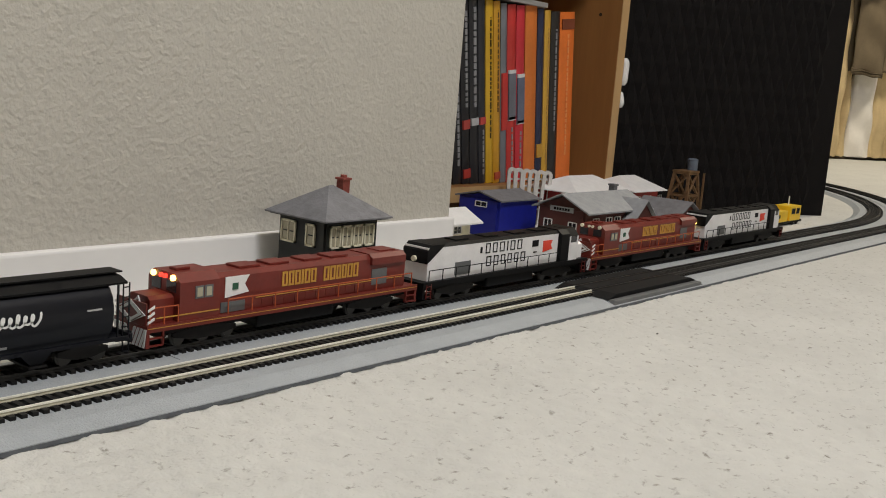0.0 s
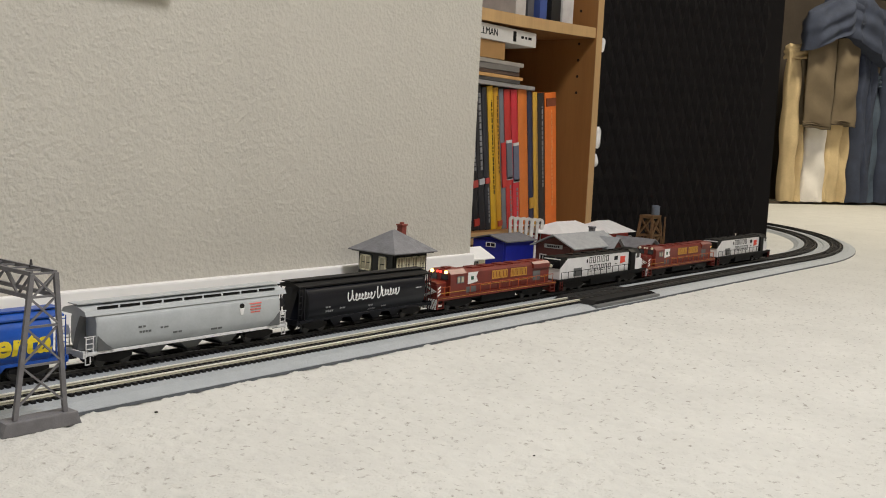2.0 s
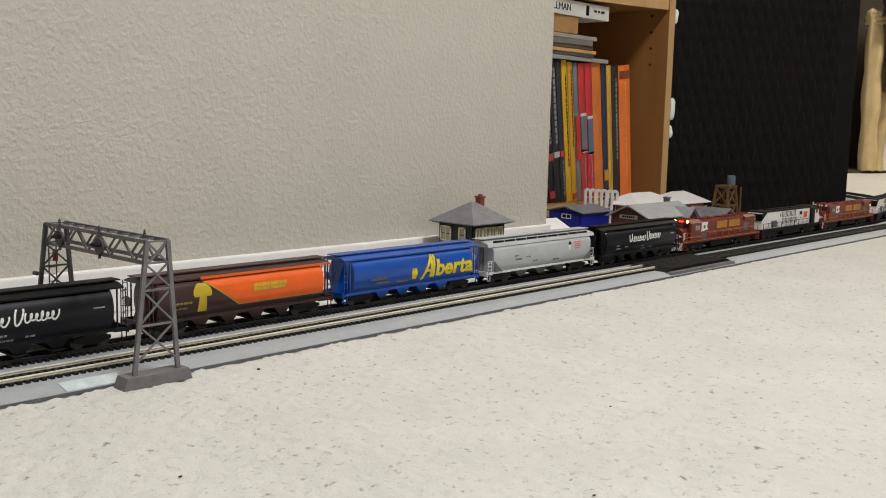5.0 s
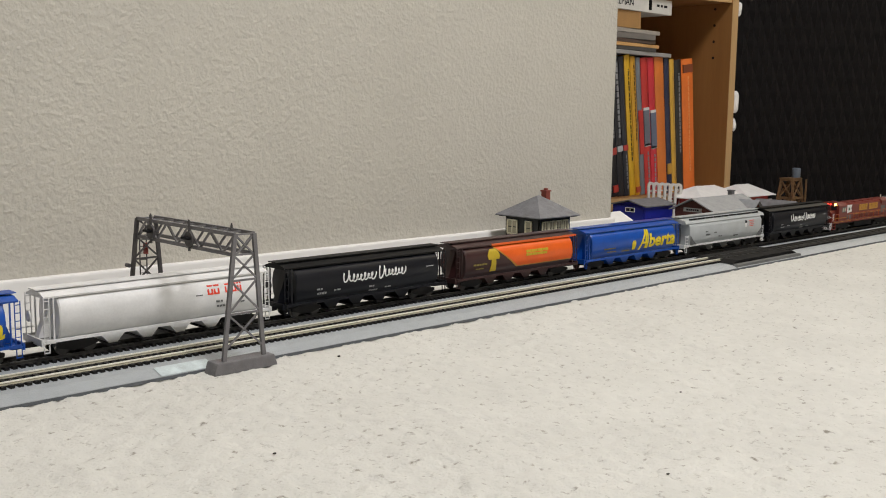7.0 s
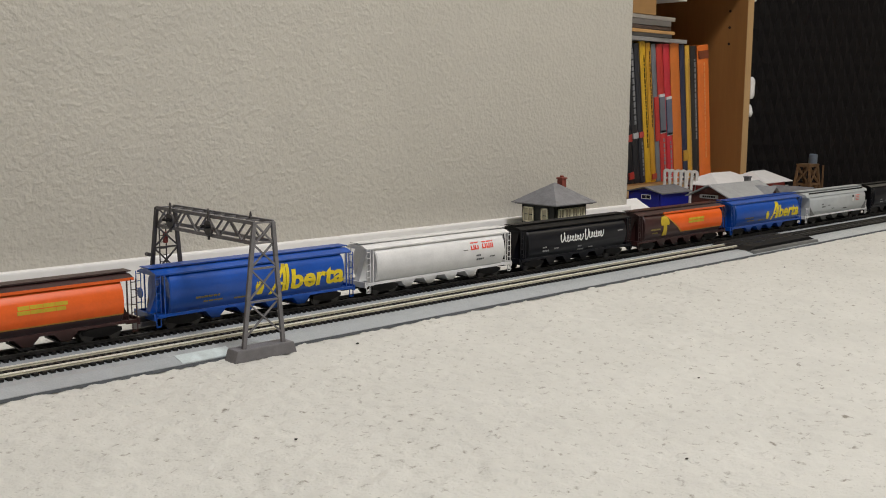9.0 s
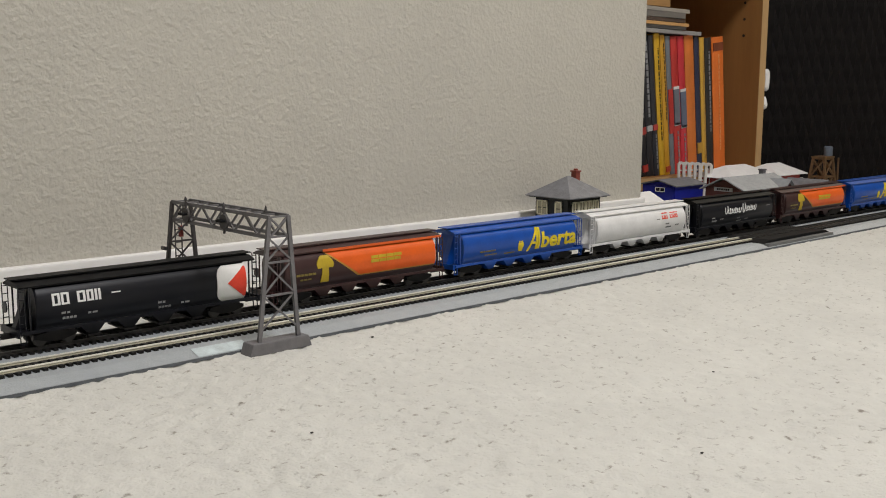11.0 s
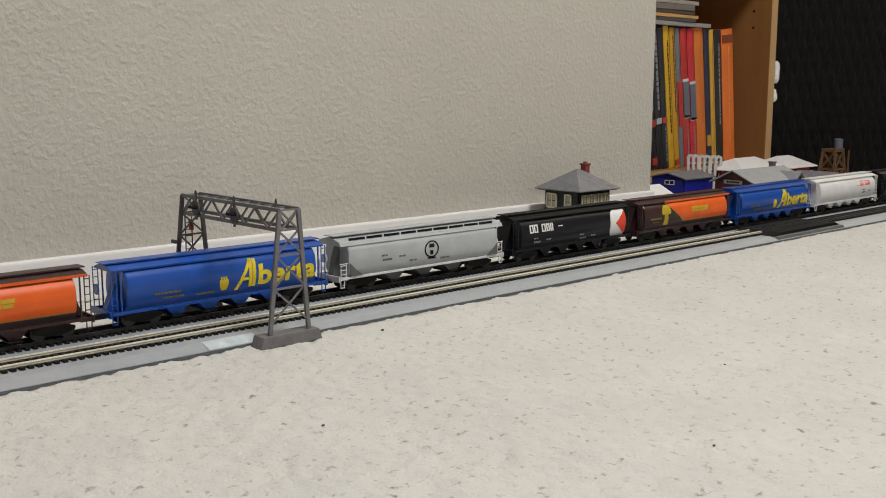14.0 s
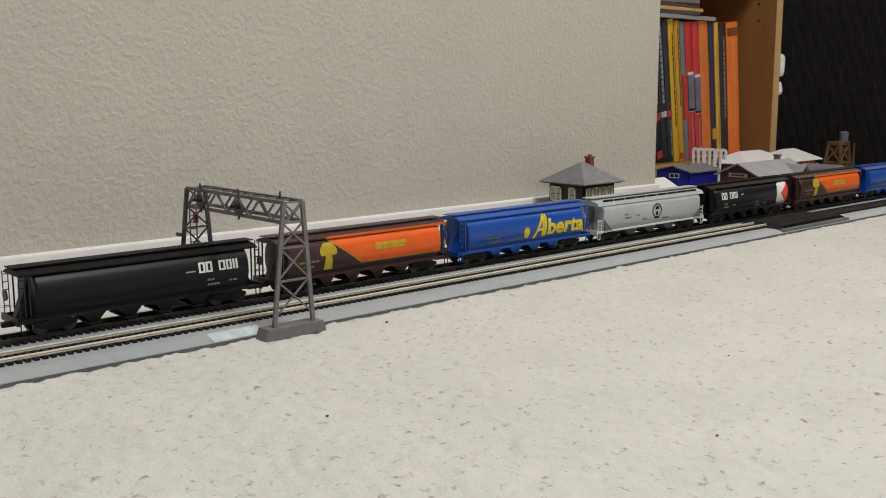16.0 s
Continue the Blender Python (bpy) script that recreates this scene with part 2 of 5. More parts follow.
def lettering(word, size, material, parent, x, y, z, shear=0.0, wide=1.0, bold=0.0):
    """Raised letters on the side that faces -y; x, z: the middle."""
    cu = bpy.data.curves.new("word", "FONT")
    cu.body, cu.size, cu.shear, cu.extrude, cu.offset = word, size, shear, 0.0002, bold
    cu.align_x, cu.align_y, cu.resolution_u = "CENTER", "CENTER", 3
    tmp = bpy.data.objects.new("word", cu)
    me = bpy.data.meshes.new_from_object(tmp)
    bpy.data.objects.remove(tmp)
    bpy.data.curves.remove(cu)
    me.transform(Matrix.Rotation(radians(90), 4, "X") @ Matrix.Diagonal((wide, 1, 1, 1)))
    me.materials.clear()
    me.materials.append(material)
    ob = new("lettering", me)
    ob.parent = parent
    ob.location = (x, y, z)
    return ob


def bars(name, material, parent, x, y, z, widths, height, gap, lean=0.0, depth=0.0003):
    """Writing as plain bars on the side that faces -y."""
    bm = bmesh.new()
    x -= (sum(widths) + gap * (len(widths) - 1)) / 2
    for w in widths:
        prism(bm, [(x, z - height / 2), (x + w, z - height / 2), (x + w + lean, z + height / 2), (x + lean, z + height / 2)], y, y + depth, "y")
        x += w + gap
    return part(name, bm, material, parent)


# ---------------------------------------------------------------- setting
def structure(name, label, category, material, *bs, bevel=0.0):
    bm = bmesh.new()
    for b in bs:
        box(bm, *b)
    return tagged(link(name, bm, material, None, bevel), label, category, kind="structure")


def carpet():
    """One sheet; close to the railway the pile is modelled as low tufts."""
    def steps(lo, a, b, hi, fine):
        out = list(np.linspace(lo, a, 14)[:-1]) + list(np.arange(a, b, fine)) + list(np.linspace(b, hi, 22))
        return np.array(out)
    xs, ys = steps(-4.0, -0.75, 1.25, 9.0, 0.0029), steps(-3.6, -0.42, 0.03, 3.8, 0.0029)
    gx, gy = np.meshgrid(xs, ys)
    rng = np.random.default_rng(5)

    def field(step):
        u, v = (gx + 5) / step, (gy + 5) / step
        grid = rng.random((int(16 / step) + 3, int(10 / step) + 3))
        i, j = u.astype(int), v.astype(int)
        fu, fv = u - i, v - j
        fu, fv = fu * fu * (3 - 2 * fu), fv * fv * (3 - 2 * fv)
        return (grid[i, j] * (1 - fu) * (1 - fv) + grid[i + 1, j] * fu * (1 - fv) + grid[i, j + 1] * (1 - fu) * fv + grid[i + 1, j + 1] * fu * fv)
    soft = np.clip((gx + 0.75) / 0.1, 0, 1) * np.clip((1.25 - gx) / 0.3, 0, 1) * np.clip((gy + 0.42) / 0.05, 0, 1) * np.clip((0.03 - gy) / 0.004, 0, 1)
    gz = soft * (0.0019 * (field(0.0052) - 0.5) + 0.0013 * (field(0.011) - 0.5) + 0.0016 * (field(0.0031) - 0.5))
    h, w = gx.shape
    co = np.stack([gx, gy, gz], -1).reshape(-1, 3)
    k = np.arange(h * w).reshape(h, w)
    faces = np.stack([k[:-1, :-1], k[:-1, 1:], k[1:, 1:], k[1:, :-1]], -1).reshape(-1, 4)
    me = bpy.data.meshes.new("floor")
    me.from_pydata(co.tolist(), [], faces.tolist())
    me.shade_smooth()
    me.materials.append(CARPET)
    return tagged(new("floor", me), "cream cut pile carpet with darker flecks", "carpet", kind="structure")


carpet()
structure("wall_1", "beige painted partition wall with knockdown texture", "wall", WALL, (-4.0, 0.757, 0.258, 0.372, 0.0, 2.45))
structure("baseboard_1", "low white painted baseboard along the partition", "baseboard", WHITE_TRIM, (-3.99, 0.754, 0.247, 0.2575, 0.0, 0.0415), bevel=0.002)
structure("wall_north", "tan painted wall behind the bookshelf", "wall", FAR_WALL, (-4.0, 9.0, 3.6, 3.7, 0.0, 2.45))
structure("wall_south", "beige painted wall across the room", "wall", WALL, (-4.0, 9.0, -3.4, -3.3, 0.0, 2.45))
structure("wall_west", "beige painted end wall of the room", "wall", WALL, (-4.0, -3.9, -3.3, 3.6, 0.0, 2.45))
structure("wall_east", "tan painted far end wall", "wall", FAR_WALL, (8.9, 9.0, -3.3, 3.6, 0.0, 2.45))
structure("ceiling", "white textured ceiling", "ceiling", CEILING, (-4.0, 9.0, -3.4, 3.7, 2.45, 2.55))


# the far end of the room, laid out about its own rail
FAR = Matrix.Translation((3.97, 0.962, 0)) @ Matrix.Rotation(radians(8), 4, "Z") @ Matrix.Scale(0.63, 4) @ Matrix.Translation((-5.92, -1.56, 0))


def closet():
    """The dark recess at the far end, behind the hanging clothes."""
    m = FAR @ pose(6.75, 1.75, 0, 0, 0, -28)
    bm = bmesh.new()
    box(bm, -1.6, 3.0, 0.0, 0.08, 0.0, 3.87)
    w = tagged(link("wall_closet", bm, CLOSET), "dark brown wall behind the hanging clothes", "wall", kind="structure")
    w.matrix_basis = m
    # low strip that draws the dark line along the floor
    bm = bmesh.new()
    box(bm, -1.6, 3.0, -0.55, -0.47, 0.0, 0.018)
    s = tagged(link("threshold", bm, CLOSET), "low dark strip on the carpet before the closet", "threshold", kind="structure")
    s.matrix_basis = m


closet()

for _, x, y, z, size, _, _ in LAMPS:
    lamp = thing("ceiling_lamp", "round frosted glass ceiling lamp, lit", "lamp", "ceiling lamps", pose(x, y, 2.45))
    bm = bmesh.new()
    tube(bm, (0, 0, -0.012), (0, 0, 0), size * 0.55, 32)
    part("mount", bm, WHITE_TRIM, lamp)
    bm = bmesh.new()
    tube(bm, (0, 0, -0.06), (0, 0, -0.013), size * 0.42, 32, size * 0.53)
    part("shade", bm, LAMP_SHADE, lamp, "frosted glass shade", smooth=True)

# ---------------------------------------------------------------- railway
FRONT_Y, BACK_Y, CURVE_X, CURVE_R = 0.0555, 0.108, 1.55, 1.109
CENTRE = Vector((CURVE_X, BACK_Y + CURVE_R, 0))
BED_Z, BACK_BED_Z = 0.006, 0.0047
RAIL_Z = BACK_BED_Z + 0.0042


def along(u, y):
    """The place and heading (radians) at u metres along the track whose straight lies at y."""
    r = CENTRE.y - y
    if u <= CURVE_X:
        return Vector((u, y, 0)), 0.0
    a = (u - CURVE_X) / r
    return Vector((CENTRE.x + r * math.sin(a), CENTRE.y - r * math.cos(a), 0)), a


def sweep(bm, outline, us, y):
    """An outline (across, up) drawn along the track."""
    last = None
    for u in us:
        p, a = along(u, y)
        side = Vector((-math.sin(a), math.cos(a), 0))
        ring = [bm.verts.new(p + side * s + Vector((0, 0, z))) for s, z in outline]
        if last:
            for i in range(len(ring)):
                j = (i + 1) % len(ring)
                bm.faces.new((last[i], last[j], ring[j], ring[i]))
        else:
            bm.faces.new(ring[::-1])
        last = ring
    bm.faces.new(last)


def stretch(u0, u1):
    cuts = [u0]
    if u0 < CURVE_X < u1:
        cuts.append(CURVE_X)
    if u1 > CURVE_X:
        n = int((u1 - max(u0, CURVE_X)) / 0.06) + 1
        cuts += [max(u0, CURVE_X) + (u1 - max(u0, CURVE_X)) * i / n for i in range(1, n)]
    return cuts + [u1]


def tie_mesh(material, bed):
    bm = bmesh.new()
    box(bm, -0.0015, 0.0015, -0.0137, 0.0137, bed - 0.0005, bed + 0.0020)
    me = bpy.data.meshes.new("tie")
    bm.to_mesh(me)
    bm.free()
    me.materials.append(material)
    return me


def track(label, y, u0, u1, joints, tie_from, tie_to, bed, bright=None):
    t = thing("model_railway_track", label, "railway track", "railway tracks")
    for a, b in zip(joints[:-1], joints[1:]):
        bm = bmesh.new()
        sweep(bm, [(-0.0385, 0), (-0.0385, 0.0026), (-0.0260, bed), (0.0258, bed), (0.0362, 0)], stretch(a + 0.0004, b - 0.0004), y)
        bed_piece = part("roadbed", bm, BED, t, "grey moulded ballast bed")
        # strip in darker grey: the shade on the bed's upright lip is painted
        bm = bmesh.new()
        sweep(bm, [(-0.0390, 0), (-0.0390, 0.0022), (-0.0386, 0.0022), (-0.0386, 0)], stretch(a + 0.0004, b - 0.0004), y)
        part("edge_shade", bm, EDGE_SHADE, bed_piece, "lower edge strip, shade put into its dark grey")
    # sheen painted by run: pale rails up to bright, dark tone beyond
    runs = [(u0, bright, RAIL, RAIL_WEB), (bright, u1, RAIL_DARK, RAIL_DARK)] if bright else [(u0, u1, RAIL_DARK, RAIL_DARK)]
    for s, (v0, v1, head, foot) in [(s, run) for s in (-1, 1) for run in runs]:
        bm = bmesh.new()
        o = s * 0.00865
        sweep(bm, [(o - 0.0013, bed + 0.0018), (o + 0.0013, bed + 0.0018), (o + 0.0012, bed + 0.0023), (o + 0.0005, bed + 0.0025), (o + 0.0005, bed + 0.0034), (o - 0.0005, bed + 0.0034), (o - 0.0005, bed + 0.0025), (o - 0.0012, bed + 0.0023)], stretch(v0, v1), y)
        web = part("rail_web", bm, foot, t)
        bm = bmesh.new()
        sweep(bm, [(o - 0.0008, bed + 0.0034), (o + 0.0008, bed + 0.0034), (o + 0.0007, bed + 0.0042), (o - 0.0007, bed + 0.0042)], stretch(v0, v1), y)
        part("rail_head", bm, head, web, "nickel silver rail head, sheen in its pale colour" if head is RAIL else "dark toned rail head")
    shared = tie_mesh(TIE, bed)
    pitch, rest = 0.0056, bmesh.new()
    for i in range(int((u1 - u0) / pitch)):
        u = u0 + (i + 0.5) * pitch
        p, a = along(u, y)
        m = Matrix.Translation(p) @ Matrix.Rotation(a, 4, "Z")
        if tie_from <= u < tie_to:
            ob = new("tie", shared)
            ob.parent = t
            ob.matrix_basis = m
        else:
            for v in box(rest, -0.0015, 0.0015, -0.0137, 0.0137, bed - 0.0005, bed + 0.0020):
                v.co = m @ v.co
    tagged(part("tie_run", rest, TIE, t), kind="stuff")
    return t


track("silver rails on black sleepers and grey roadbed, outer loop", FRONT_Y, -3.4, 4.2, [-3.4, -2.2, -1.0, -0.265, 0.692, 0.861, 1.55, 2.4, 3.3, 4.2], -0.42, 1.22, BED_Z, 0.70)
track("dark rails on black sleepers and grey roadbed under the train", BACK_Y, -3.4, 4.1, [-3.4, -2.2, -0.9, 0.3, 1.55, 2.4, 3.2, 4.1], -0.42, 1.22, BACK_BED_Z)


def rerailer():
    r = thing("rerailer_plate", "black plastic crossing plate set between the rails", "track plate", m=pose(0.7765, FRONT_Y, 0))
    for y0, y1, nm in ((-0.031, -0.0108, "ramp"), (-0.0068, 0.0068, "centre_plate"), (0.0108, 0.024, "ramp")):
        bm = bmesh.new()
        prism(bm, [(-0.0845, 0.0062), (0.0845, 0.0062), (0.071, 0.0102), (-0.071, 0.0102)], y0, y1, "y")
        part(nm, bm, BLACK_MATT, r, bevel=0.0006)
    bm = bmesh.new()
    prism(bm, [(-0.086, 0.0), (0.086, 0.0), (0.082, 0.0064), (-0.082, 0.0064)], -0.0375, -0.0305, "y")
    part("skirt", bm, GREY_DARK, r, bevel=0.0008)


rerailer()


def signal_bridge():
    g = thing("signal_bridge", "grey plastic lattice signal bridge spanning both tracks", "signal bridge")
    zt, zl, x0, x1, y0, y1 = 0.099, 0.0845, -0.033, -0.017, 0.004, 0.147
    for y, near in ((y0, True), (y1, False)):
        # the far frame takes the darker grey
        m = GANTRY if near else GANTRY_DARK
        bm = bmesh.new()
        prism(bm, [(-0.054, 0), (0, 0), (-0.003, 0.009), (-0.051, 0.009)], y - 0.004, y + 0.010, "y")
        part("footing", bm, GANTRY, g, "bevelled grey footing block", bevel=0.0009)
        for sgn, f, t in ((-1, -0.0435, x0), (1, -0.0100, x1)):
            bm = bmesh.new()
            bar(bm, (f, y, 0.009), (t, y, zt), 0.0024, 0.0030)
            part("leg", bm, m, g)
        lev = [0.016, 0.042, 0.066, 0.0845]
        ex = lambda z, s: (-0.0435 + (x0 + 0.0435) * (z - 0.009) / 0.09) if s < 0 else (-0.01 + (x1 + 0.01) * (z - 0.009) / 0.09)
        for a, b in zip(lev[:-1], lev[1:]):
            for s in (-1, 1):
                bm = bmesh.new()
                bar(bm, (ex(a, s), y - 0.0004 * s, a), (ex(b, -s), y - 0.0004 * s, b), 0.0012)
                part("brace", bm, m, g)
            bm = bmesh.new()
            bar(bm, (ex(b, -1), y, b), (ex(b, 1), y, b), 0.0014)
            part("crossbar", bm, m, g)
        bm = bmesh.new()
        for s in (-1, 1):
            bar(bm, (x0 + 0.001, y + 0.0003 * s, zl if s > 0 else zt - 0.001), (x1 - 0.001, y + 0.0003 * s, zt - 0.001 if s > 0 else zl), 0.0012)
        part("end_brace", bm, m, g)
    for x in (x0, x1):
        for z in (zl, zt):
            bm = bmesh.new()
            bar(bm, (x, y0, z), (x, y1, z), 0.0020, 0.0026)
            part("chord", bm, GANTRY, g)
        n = 9
        for i in range(n):
            a, b = y0 + (y1 - y0) * i / n, y0 + (y1 - y0) * (i + 1) / n
            bm = bmesh.new()
            bar(bm, (x, a, zl if i % 2 else zt), (x, b, zt if i % 2 else zl), 0.0013)
            part("web_bar", bm, GANTRY, g)
    for i in range(10):
        y = y0 + (y1 - y0) * i / 9
        bm = bmesh.new()
        bar(bm, (x0, y, zt), (x1, y, zt), 0.0012)
        part("tie_bar", bm, GANTRY, g)
    for y, z in ((0.062, 0.0905), (0.120, 0.0905)):
        head = part("signal_head", disc(x0 - 0.0035, y, z, 0.0058, 0.0018), GANTRY_DARK, g, "round signal target with three lamps")
        for k in (-1, 0, 1):
            bm = bmesh.new()
            tube(bm, (x0 - 0.0075, y + 0.003 * k, z + 0.001), (x0 - 0.0028, y + 0.003 * k, z + 0.001), 0.0011, 8)
            part("hood", bm, BLACK, head)
        bm = bmesh.new()
        bar(bm, (x0 - 0.0025, y, zl - 0.003), (x0 - 0.0025, y, zt + 0.004), 0.0014)
        part("mast", bm, GANTRY_DARK, g)
        bm = bmesh.new()
        tube(bm, (x0 - 0.0025, y, zt + 0.004), (x0 - 0.0025, y, zt + 0.0062), 0.0013, 8, 0.0004)
        part("finial", bm, GANTRY_DARK, g)
    bm = bmesh.new()
    tube(bm, (x1, 0.033, zt), (x1, 0.033, zt + 0.005), 0.0014, 8, 0.0005)
    part("finial", bm, GANTRY_DARK, g)
    lad = boxes("ladder", GANTRY_DARK, g, (-0.0285, -0.0277, y1 + 0.006, y1 + 0.0068, 0.009, zl), (-0.0225, -0.0217, y1 + 0.006, y1 + 0.0068, 0.009, zl))
    for i in range(13):
        boxes("rung", GANTRY_DARK, lad, (-0.0277, -0.0225, y1 + 0.0061, y1 + 0.0067, 0.014 + i * 0.0055, 0.0146 + i * 0.0055))
    bm = bmesh.new()
    bar(bm, (-0.036, y1 + 0.002, 0.0585), (-0.0405, y1 + 0.002, 0.0605), 0.0012)
    tube(bm, (-0.041, y1 - 0.0005, 0.061), (-0.041, y1 + 0.0045, 0.061), 0.0017, 8)
    part("side_lamp", bm, GANTRY_DARK, g)
    boxes("relay_box", DULL_RED, g, (-0.0262, -0.0232, y1 + 0.0012, y1 + 0.0042, 0.069, 0.078), label="small faded red relay box")


def disc(x, y, z, r, t):
    bm = bmesh.new()
    tube(bm, (x, y, z), (x + t, y, z), r, 20)
    return bm


signal_bridge()


def crumb(x, y, r, seed):
    """A small dark crumb lying on the pile."""
    rnd = random.Random(seed)
    bm = bmesh.new()
    bmesh.ops.create_icosphere(bm, subdivisions=1, radius=r)
    for v in bm.verts:
        v.co = Vector((v.co.x * 1.3, v.co.y, v.co.z * 0.6)) * rnd.uniform(0.7, 1.2)
    ob = tagged(link("crumb", bm, CRUMB), "tiny dark crumb lying on the cream carpet", "crumb", "crumbs on the carpet")
    ob.location = (x, y, r * 0.5)


CRUMB = mat("dark_grit", (0.03, 0.025, 0.02), 0.8)
for i, (x, y, r) in enumerate(((0.049, -0.010, 0.0012), (-0.1155, -0.161, 0.0010), (0.160, -0.242, 0.0008), (0.642, -0.049, 0.0010), (0.018, -0.325, 0.0009))):
    crumb(x, y, r, i)


# ---------------------------------------------------------------- model buildings
def window_on(parent, x, z, w, h, y, cols=1, rows=2, frame_mat=None, glass=None, t=0.0008, m=None):
    """A sash window on a wall that faces -y in the parent's space."""
    fm, gm = frame_mat or CREAM, glass or GLASS_DARK
    win = boxes("window", fm, parent, (x - w / 2, x + w / 2, y - t, y, z - h / 2, z - h / 2 + t * 1.2), (x - w / 2, x + w / 2, y - t, y, z + h / 2 - t * 1.2, z + h / 2),
                (x - w / 2, x - w / 2 + t * 1.2, y - t, y, z - h / 2, z + h / 2), (x + w / 2 - t * 1.2, x + w / 2, y - t, y, z - h / 2, z + h / 2))
    for i in range(cols):
        for j in range(rows):
            pw, ph = (w - 2 * t) / cols, (h - 2 * t) / rows
            px, pz = x - w / 2 + t + pw * (i + 0.5), z - h / 2 + t + ph * (j + 0.5)
            boxes("pane", gm, win, (px - pw * 0.42, px + pw * 0.42, y - t * 0.45, y - t * 0.05, pz - ph * 0.43, pz + ph * 0.43))
    for i in range(1, cols):
        px = x - w / 2 + t + (w - 2 * t) / cols * i
        boxes("glazing_bar", fm, win, (px - t * 0.4, px + t * 0.4, y - t * 0.9, y, z - h / 2 + t, z + h / 2 - t))
    if m is not None:
        win.matrix_basis = m
    return win


def face_wall(parent, name, material, w, z0, z1, m, thick=0.0015):
    """A wall panel of width w that faces -y before the pose m."""
    bm = bmesh.new()
    box(bm, -w / 2, w / 2, 0, thick, z0, z1)
    ob = part(name, bm, material, parent)
    ob.matrix_basis = m
    return ob


def hip_roof(bm, x0, x1, y0, y1, z, h, ridge=0.0, thick=0.0012):
    cx, cy = (x0 + x1) / 2, (y0 + y1) / 2
    low = [bm.verts.new(p) for p in ((x0, y0, z), (x1, y0, z), (x1, y1, z), (x0, y1, z))]
    mid = [bm.verts.new(p) for p in ((x0, y0, z + thick), (x1, y0, z + thick), (x1, y1, z + thick), (x0, y1, z + thick))]
    top = [bm.verts.new((cx - ridge / 2 - 0.0003, cy, z + h)), bm.verts.new((cx + ridge / 2 + 0.0003, cy, z + h))]
    bm.faces.new(low[::-1])
    for i in range(4):
        j = (i + 1) % 4
        bm.faces.new((low[i], low[j], mid[j], mid[i]))
    bm.faces.new((mid[0], mid[1], top[1], top[0]))
    bm.faces.new((mid[1], mid[2], top[1]))
    bm.faces.new((mid[2], mid[3], top[0], top[1]))
    bm.faces.new((mid[3], mid[0], top[0]))


def signal_tower():
    t = thing("signal_tower", "black model signal tower with cream windows and grey hip roof", "model building", m=pose(0.0155, 0, 0) @ Matrix.Diagonal((1, 1, 0.962, 1)))
    x0, x1, y0, y1, ze = 0.484, 0.541, 0.174, 0.226, 0.0655
    bm = bmesh.new()
    hip_roof(bm, 0.474, 0.551, 0.164, 0.236, ze, 0.0255, 0.004)
    roof = part("roof", bm, ROOF_GREY, t, "dark grey hipped slate roof")
    boxes("eave_soffit", TOWER_WALL, t, (0.477, 0.548, 0.167, 0.233, ze - 0.0012, ze - 0.0001))
    chim = boxes("chimney", BRICK, t, (0.5225, 0.5305, 0.196, 0.204, 0.074, 0.0955), label="red brick chimney with a corbelled cap", bevel=0.0004)
    boxes("cap", BRICK, chim, (0.5215, 0.5315, 0.195, 0.205, 0.0952, 0.0972), bevel=0.0004)
    bm = bmesh.new()
    tube(bm, (0.5265, 0.2, 0.097), (0.5265, 0.2, 0.0995), 0.0028, 10)
    part("chimney_pot", bm, BRICK, chim)
    boxes("body", TOWER_WALL, t, (x0, x1, y0, y1, 0.0, ze - 0.0011))
    m = pose((x0 + x1) / 2, y0 - 0.0016, 0)
    face_wall(t, "front_wall", TOWER_WALL, x1 - x0, 0.001, ze - 0.0013, m)
    for k in range(4):
        window_on(t, -0.0195 + k * 0.0128, 0.0515, 0.0118, 0.0190, -0.0002, 2, 2, glass=PANE_LIT, t=0.0013, m=m)
    for k in range(3):
        window_on(t, -0.016 + k * 0.016, 0.022, 0.008, 0.014, -0.0002, 2, 2, m=m)
    m = pose(x0 - 0.0016, (y0 + y1) / 2, 0, 0, 0, -90)
    face_wall(t, "side_wall", TOWER_WALL, y1 - y0, 0.001, ze - 0.0013, m)
    for k, cols in ((-0.0145, 2), (0.0115, 1)):
        window_on(t, k, 0.0515, 0.0175 if cols == 2 else 0.0110, 0.0190, -0.0002, cols, 2, glass=PANE_LIT, t=0.0014, m=m)


# brightness seen in the panes is put into this pale base colour
PANE_LIT = mat("pale_glazing_light_in_colour", (0.42, 0.39, 0.28), 0.15)
signal_tower()


